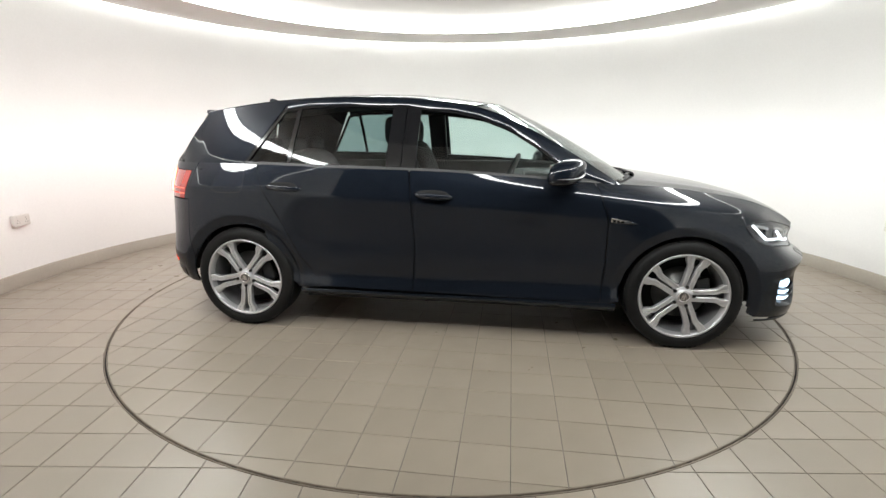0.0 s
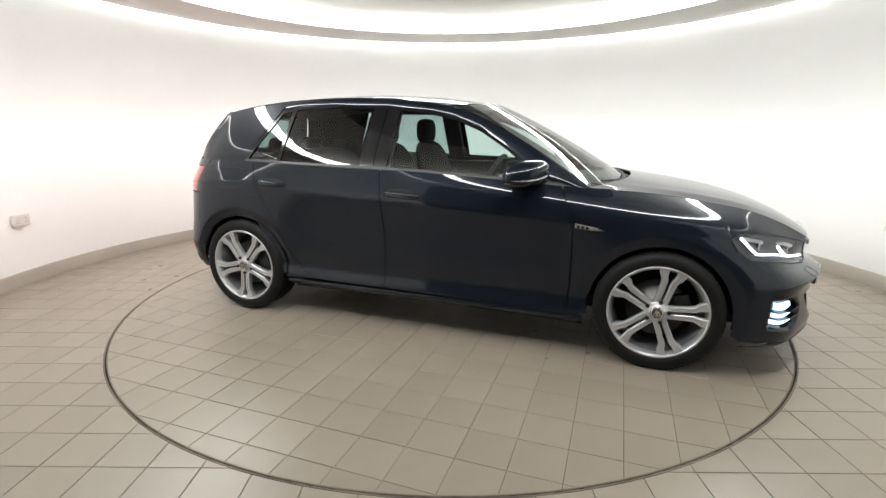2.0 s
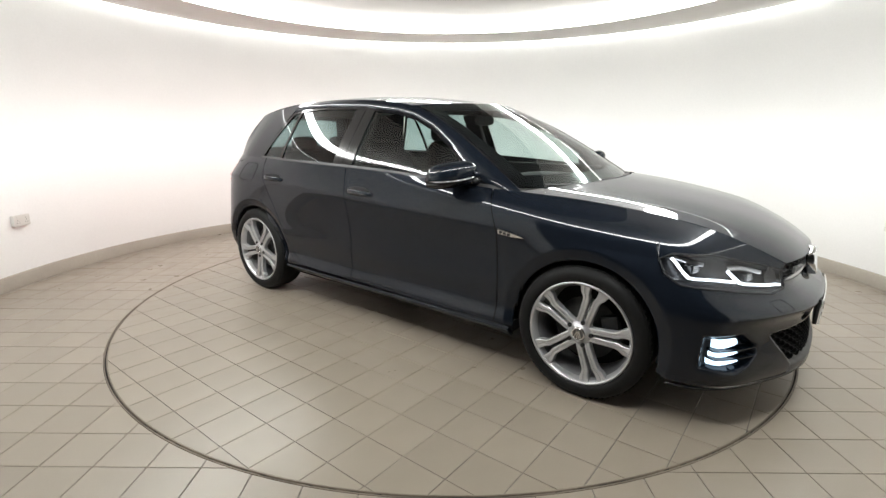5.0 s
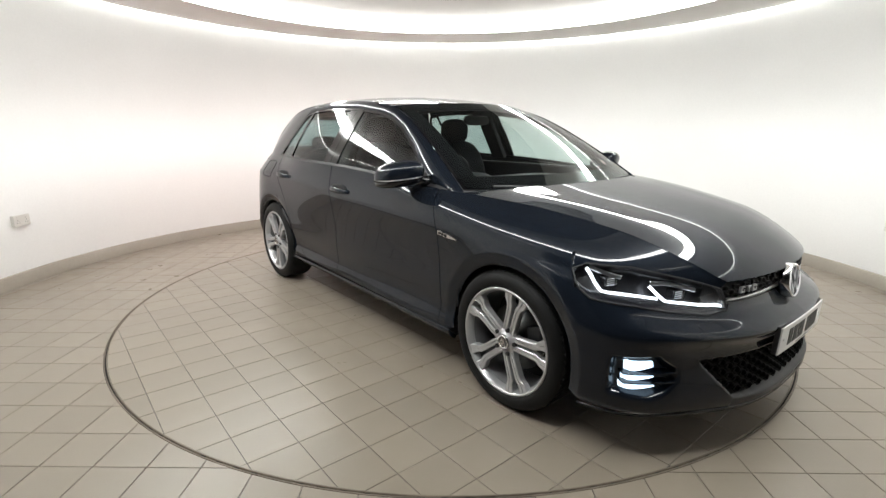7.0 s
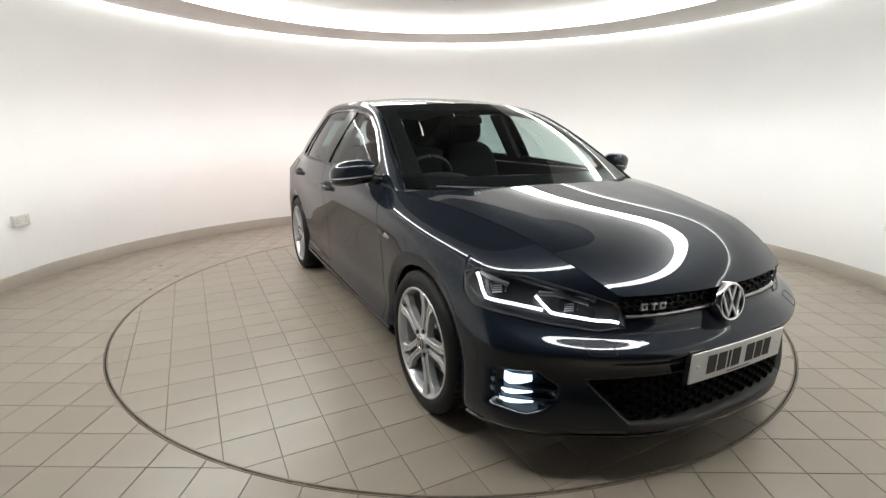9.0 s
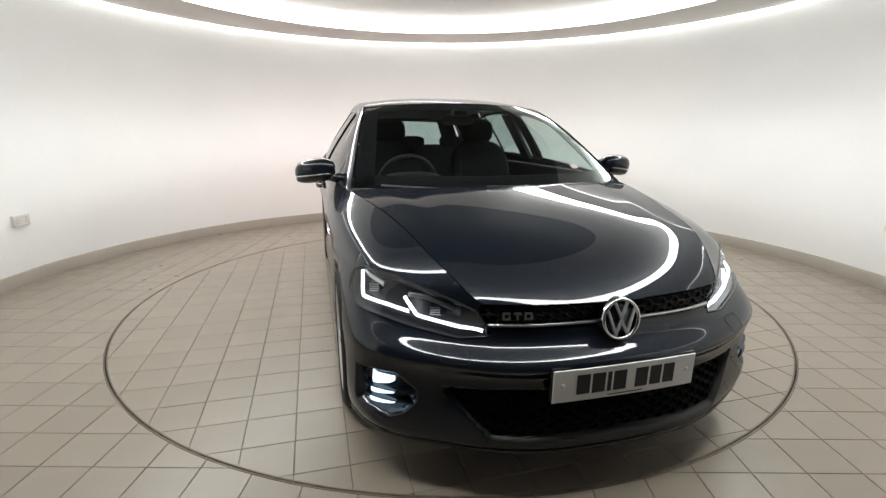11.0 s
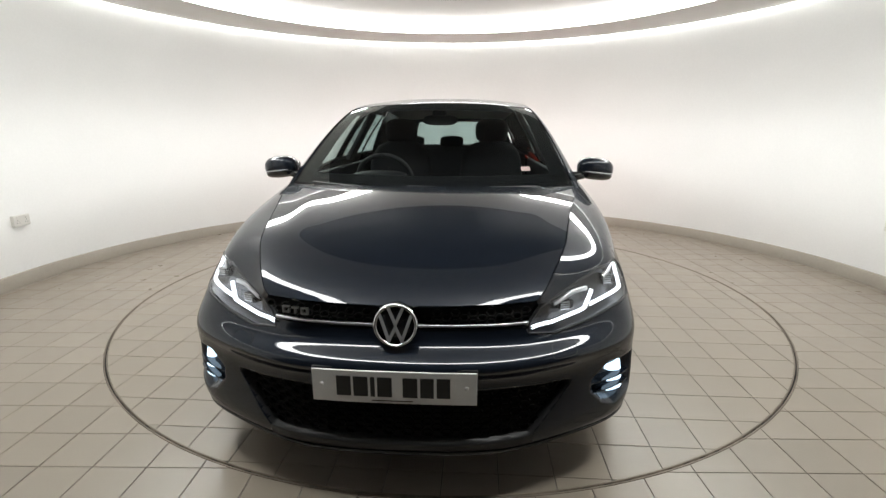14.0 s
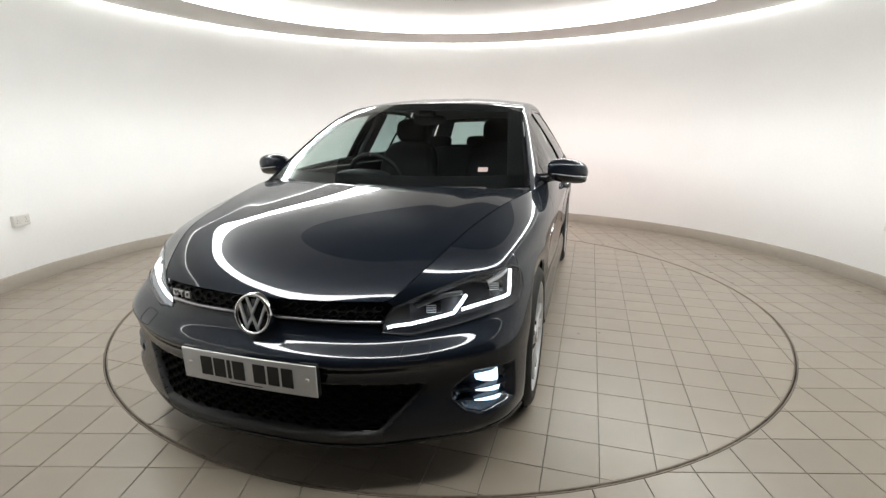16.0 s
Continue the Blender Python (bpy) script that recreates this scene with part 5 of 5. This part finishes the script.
def build_cabin(car):
    bm = bmesh.new()
    blob(bm, 0.62, 0.0, 0.80, 0.36, 0.70, 0.135, 4.0, 40, 14)
    part("dashboard", bm, CABIN, car, "black dashboard", True)
    bm = bmesh.new()
    blob(bm, 0.50, -0.36, 0.93, 0.10, 0.18, 0.045, 2.6, 24, 10)
    part("instrument_hood", bm, CABIN, car, "", True)
    wheel = new("steering_wheel")
    wheel.parent = car
    wheel.location, wheel.rotation_euler = (0.30, -0.36, 0.90), (0, radians(-65), 0)
    bm = bmesh.new()
    tube(bm, [(0.18 * math.cos(a), 0.18 * math.sin(a), 0) for a in np.linspace(0, 2 * math.pi, 41)], 0.015, 8)
    part("wheel_rim", bm, CABIN, wheel, "", True)
    bm = bmesh.new()
    blob(bm, 0, 0, -0.02, 0.07, 0.08, 0.03, 2.4, 20, 8)
    box(bm, -0.02, 0.02, -0.17, 0.17, -0.015, 0.0, 0.004)
    box(bm, -0.17, 0.0, -0.02, 0.02, -0.015, 0.0, 0.004)
    part("wheel_boss", bm, CABIN, wheel)
    for side in (-1, 1):
        y = 0.36 * side
        seat = new("front_seat")
        seat.parent = car
        bm = bmesh.new()
        blob(bm, 0.02, y, 0.52, 0.27, 0.25, 0.10, 3.5, 24, 10)
        part("cushion", bm, FABRIC, seat, "", True)
        bm = bmesh.new()
        blob(bm, -0.33, y, 0.82, 0.085, 0.245, 0.32, 3.2, 24, 14, lambda q, p: q + Vector((-0.10 * p[2], 0, 0)))
        part("backrest", bm, FABRIC, seat, "", True)
        bm = bmesh.new()
        blob(bm, -0.44, y, 1.215, 0.055, 0.13, 0.095, 3.0, 20, 12)
        part("headrest", bm, FABRIC, seat, "", True)
        for d in (-0.05, 0.05):
            bm = bmesh.new()
            tube(bm, [(-0.43, y + d, 1.07), (-0.44, y + d, 1.16)], 0.006, 6)
            part("headrest_post", bm, CHROME, seat)
        # door cards and inner pillars
        bm = bmesh.new()
        g0 = 0.745 * side
        box(bm, -1.25, 0.78, g0 - 0.02, g0 + 0.02, 0.35, 0.965, 0.015)
        part("door_card", bm, CABIN, car)
        bm = bmesh.new()
        m = Matrix.Translation((-0.30, side * 0.655, 1.17)) @ Matrix.Rotation(side * 0.53, 4, "X")
        box(bm, -0.07, 0.07, -0.02, 0.015, -0.20, 0.20, 0.01, m)
        part("inner_pillar", bm, CABIN, car)
    bench = new("rear_bench")
    bench.parent = car
    bm = bmesh.new()
    blob(bm, -0.88, 0, 0.52, 0.26, 0.66, 0.10, 4, 28, 10)
    part("cushion", bm, FABRIC, bench, "", True)
    bm = bmesh.new()
    blob(bm, -1.20, 0, 0.78, 0.09, 0.66, 0.30, 4, 28, 12, lambda q, p: q + Vector((-0.10 * p[2], 0, 0)))
    part("backrest", bm, FABRIC, bench, "", True)
    for y in (-0.38, 0.0, 0.38):
        bm = bmesh.new()
        blob(bm, -1.30, y, 1.115, 0.045, 0.115, 0.055, 3, 18, 10)
        part("headrest", bm, FABRIC, bench, "", True)
    bm = bmesh.new()
    box(bm, -1.80, -1.35, -0.62, 0.62, 0.95, 0.98, 0.01)
    part("parcel_shelf", bm, CABIN, car)
    g = roof_patch(16, 21, 5.2, 9.6)
    g[..., 2] -= 0.035
    g[..., 1] *= 0.97
    sheet("headlining", g, LINING, car, "pale grey headlining", 0.0)
    mir = new("inside_mirror")
    mir.parent = car
    bm = bmesh.new()
    blob(bm, 0.20, 0.0, 1.285, 0.018, 0.115, 0.034, 3, 24, 10)
    part("mirror_body", bm, CABIN, mir, "", True)
    bm = bmesh.new()
    box(bm, 0.20, 0.30, -0.045, 0.045, 1.31, 1.345, 0.01, Matrix.Translation((0.0, 0, 0.0)))
    part("sensor_box", bm, CABIN, mir)
    g = screen_patch(26, 61, 0.010, 0.3, 4.93, 0.985)
    sheet("tax_sticker", g[4:6, 50:53], RED_PAPER, car, "small red and white paper sticker inside the screen", 0.0)


def build_car():
    car = new("car")
    doors, rear_doors = build_shell(car)
    build_front(car)
    build_glasshouse(car)
    build_fittings(car, doors, rear_doors)
    build_cabin(car)
    for x in (1.31, -1.31):
        for side in (-1, 1):
            build_wheel(car, x, side, -69 if x > 0 else -94)
    return tagged(car, "dark blue metallic five-door hatchback with silver alloys on the turntable", "car")


CAR = build_car()


# ---- turntable and tiles ----
def turntable_base():
    e = new("turntable")
    v, f = turned([(TABLE_R, -0.011), (TABLE_R, -0.0035), (0.0, -0.0035)], 160)
    mesh_object("deck", v, f, DECK_GROUT, parent=e)
    v, f = turned([(TABLE_R, -0.011), (TABLE_R, 0.001), (TABLE_R - 0.004, 0.001), (TABLE_R - 0.004, -0.0035)], 192)
    mesh_object("rim", v, f, STEEL, True, parent=e, label="worn steel edge band")
    v, f = turned([(TABLE_R + 0.008, -0.009), (TABLE_R + 0.008, 0.001), (TABLE_R + 0.013, 0.001), (TABLE_R + 0.013, -0.004)], 192)
    tagged(mesh_object("floor_ring", v, [x[::-1] for x in f], STEEL, True), "thin steel ring let into the floor round the turntable", "ring", kind="structure")
    v, f = turned([(TABLE_R + 0.0095, -0.009), (TABLE_R - 0.001, -0.009)], 160)
    tagged(mesh_object("floor_gap", v, [x[::-1] for x in f], GAP_BLACK, True), "dark gap round the turntable", "gap", kind="structure")
    return tagged(e, "round turntable tiled like the floor around it", "turntable")


def cut(poly, radius, keep_inside):
    """The part of an outline inside (or outside) a circle round the axis."""
    def ok(p):
        return (math.hypot(*p) <= radius) == keep_inside

    if all(ok(p) for p in poly):
        return poly
    out, left_at = [], None
    n = len(poly)
    start = next((i for i in range(n) if ok(poly[i])), None)
    if start is None:
        return []
    for k in range(n):
        a, b = poly[(start + k) % n], poly[(start + k + 1) % n]
        if ok(a):
            out.append(a)
        if ok(a) != ok(b):
            lo, hi = 0.0, 1.0
            for _ in range(40):
                mid = (lo + hi) / 2
                p = (a[0] + (b[0] - a[0]) * mid, a[1] + (b[1] - a[1]) * mid)
                lo, hi = (mid, hi) if ok(p) == ok(a) else (lo, mid)
            if ok(a):
                left_at = p
                out.append(p)
            else:
                a0, a1 = math.atan2(left_at[1], left_at[0]), math.atan2(p[1], p[0])
                d = (a1 - a0 + math.pi) % (2 * math.pi) - math.pi
                out += [(radius * math.cos(a0 + d * q / 6), radius * math.sin(a0 + d * q / 6)) for q in range(1, 6)]
                out.append(p)
    return out


def tile_shape(cx, cy, rmin, rmax):
    """The outline of a tile, cut by the two circles; none where nothing is left."""
    h = TILE / 2 - 0.0014
    square = [(cx - h, cy - h), (cx + h, cy - h), (cx + h, cy + h), (cx - h, cy + h)]
    out = cut(square, rmax, True)
    if len(out) > 2:
        out = cut(out, rmin, False)
    if len(out) < 3:
        return None
    area = 0.5 * abs(sum(out[i][0] * out[i - 1][1] - out[i - 1][0] * out[i][1] for i in range(len(out))))
    return out if area > 0.00008 else None


def slab(outline, cx, cy):
    """A tile of that outline: a top, a small worn edge and sides."""
    k = len(outline)
    mx, my = sum(p[0] for p in outline) / k, sum(p[1] for p in outline) / k
    v = [(mx + (x - mx) * 0.985 - cx, my + (y - my) * 0.985 - cy, 0.0) for x, y in outline]
    v += [(x - cx, y - cy, -0.0012) for x, y in outline] + [(x - cx, y - cy, -0.006) for x, y in outline]
    f = [tuple(range(k))]
    for i in range(k):
        j = (i + 1) % k
        f += [(k + i, k + j, j, i), (2 * k + i, 2 * k + j, k + j, k + i)]
    return v, f


def lay_tiles(parent, rmin, rmax, chosen, rest_name, dx=0.0, dy=0.0):
    """Tiles on one grid between two circles: those near the camera one by one, the others as one sheet."""
    h = TILE / 2 - 0.0014
    whole = bpy.data.meshes.new("tile")
    v, f = slab([(-h, -h), (h, -h), (h, h), (-h, h)], 0, 0)
    whole.from_pydata(v, [], f)
    whole.materials.append(TILE_MAT)
    cells = []
    n = int(4.0 / TILE) + 2
    for i in range(-n, n):
        for j in range(-n, n):
            cx, cy = TILE_X + dx + (i + 0.5) * TILE, TILE_Y + dy + (j + 0.5) * TILE
            r = math.hypot(cx, cy)
            if r < rmin - 0.15 or r > rmax + 0.15 or r > 3.6:
                continue
            o = tile_shape(cx, cy, rmin, rmax)
            if o:
                cells.append((chosen(cx, cy), cx, cy, o))
    cells.sort(key=lambda c: c[0])
    rest_v, rest_f = [], []
    for rank, (_, cx, cy, o) in enumerate(cells):
        dz = 0.0005 * (noise.noise((cx * 9.1, cy * 9.1, 0.0)))
        if rank < 300:
            if len(o) == 4 and abs(o[0][0] - (cx - h)) < 1e-9:
                me = whole
            else:
                v, f = slab(o, cx, cy)
                me = bpy.data.meshes.new("tile")
                me.from_pydata(v, [], f)
                me.materials.append(TILE_MAT)
            ob = new("tile", me)
            ob.parent = parent
            ob.location = (cx, cy, dz)
        else:
            v, f = slab(o, 0, 0)
            k = len(rest_v)
            rest_v += [(x, y, z + dz) for x, y, z in v]
            rest_f += [tuple(i + k for i in q) for q in f]
    if rest_v:
        ob = mesh_object(rest_name, rest_v, rest_f, TILE_MAT, parent=parent)
        tagged(ob, kind="stuff")


TABLE = turntable_base()
lay_tiles(TABLE, 0.001, TABLE_R - 0.006, lambda x, y: math.hypot(x, y) if math.hypot(x, y) < 0.7 else 3 - math.hypot(x, y), "far_tiles", 0.004, -0.012)
lay_tiles(bpy.data.objects["floor"], TABLE_R + 0.015, ROOM_R - 0.014, lambda x, y: y, "far_tiles", 0.0, -0.006)


# ---- what moves ----
def heading(t):
    """The car's heading in degrees: the table turns almost evenly."""
    return -6.53 - 6.1666 * t - 0.0115 * (t - 8) ** 2


def motions():
    car_rows, table_rows = [], []
    for i in range(33):
        t = i * 0.5
        a = heading(t)
        car_rows.append((t, pose(0, 0, 0, 0, 0, a) @ pose(0.132, -0.038, 0)))
        table_rows.append((t, pose(0, 0, 0, 0, 0, a + 90.0)))
    walk(CAR, car_rows)
    walk(TABLE, table_rows)


motions()
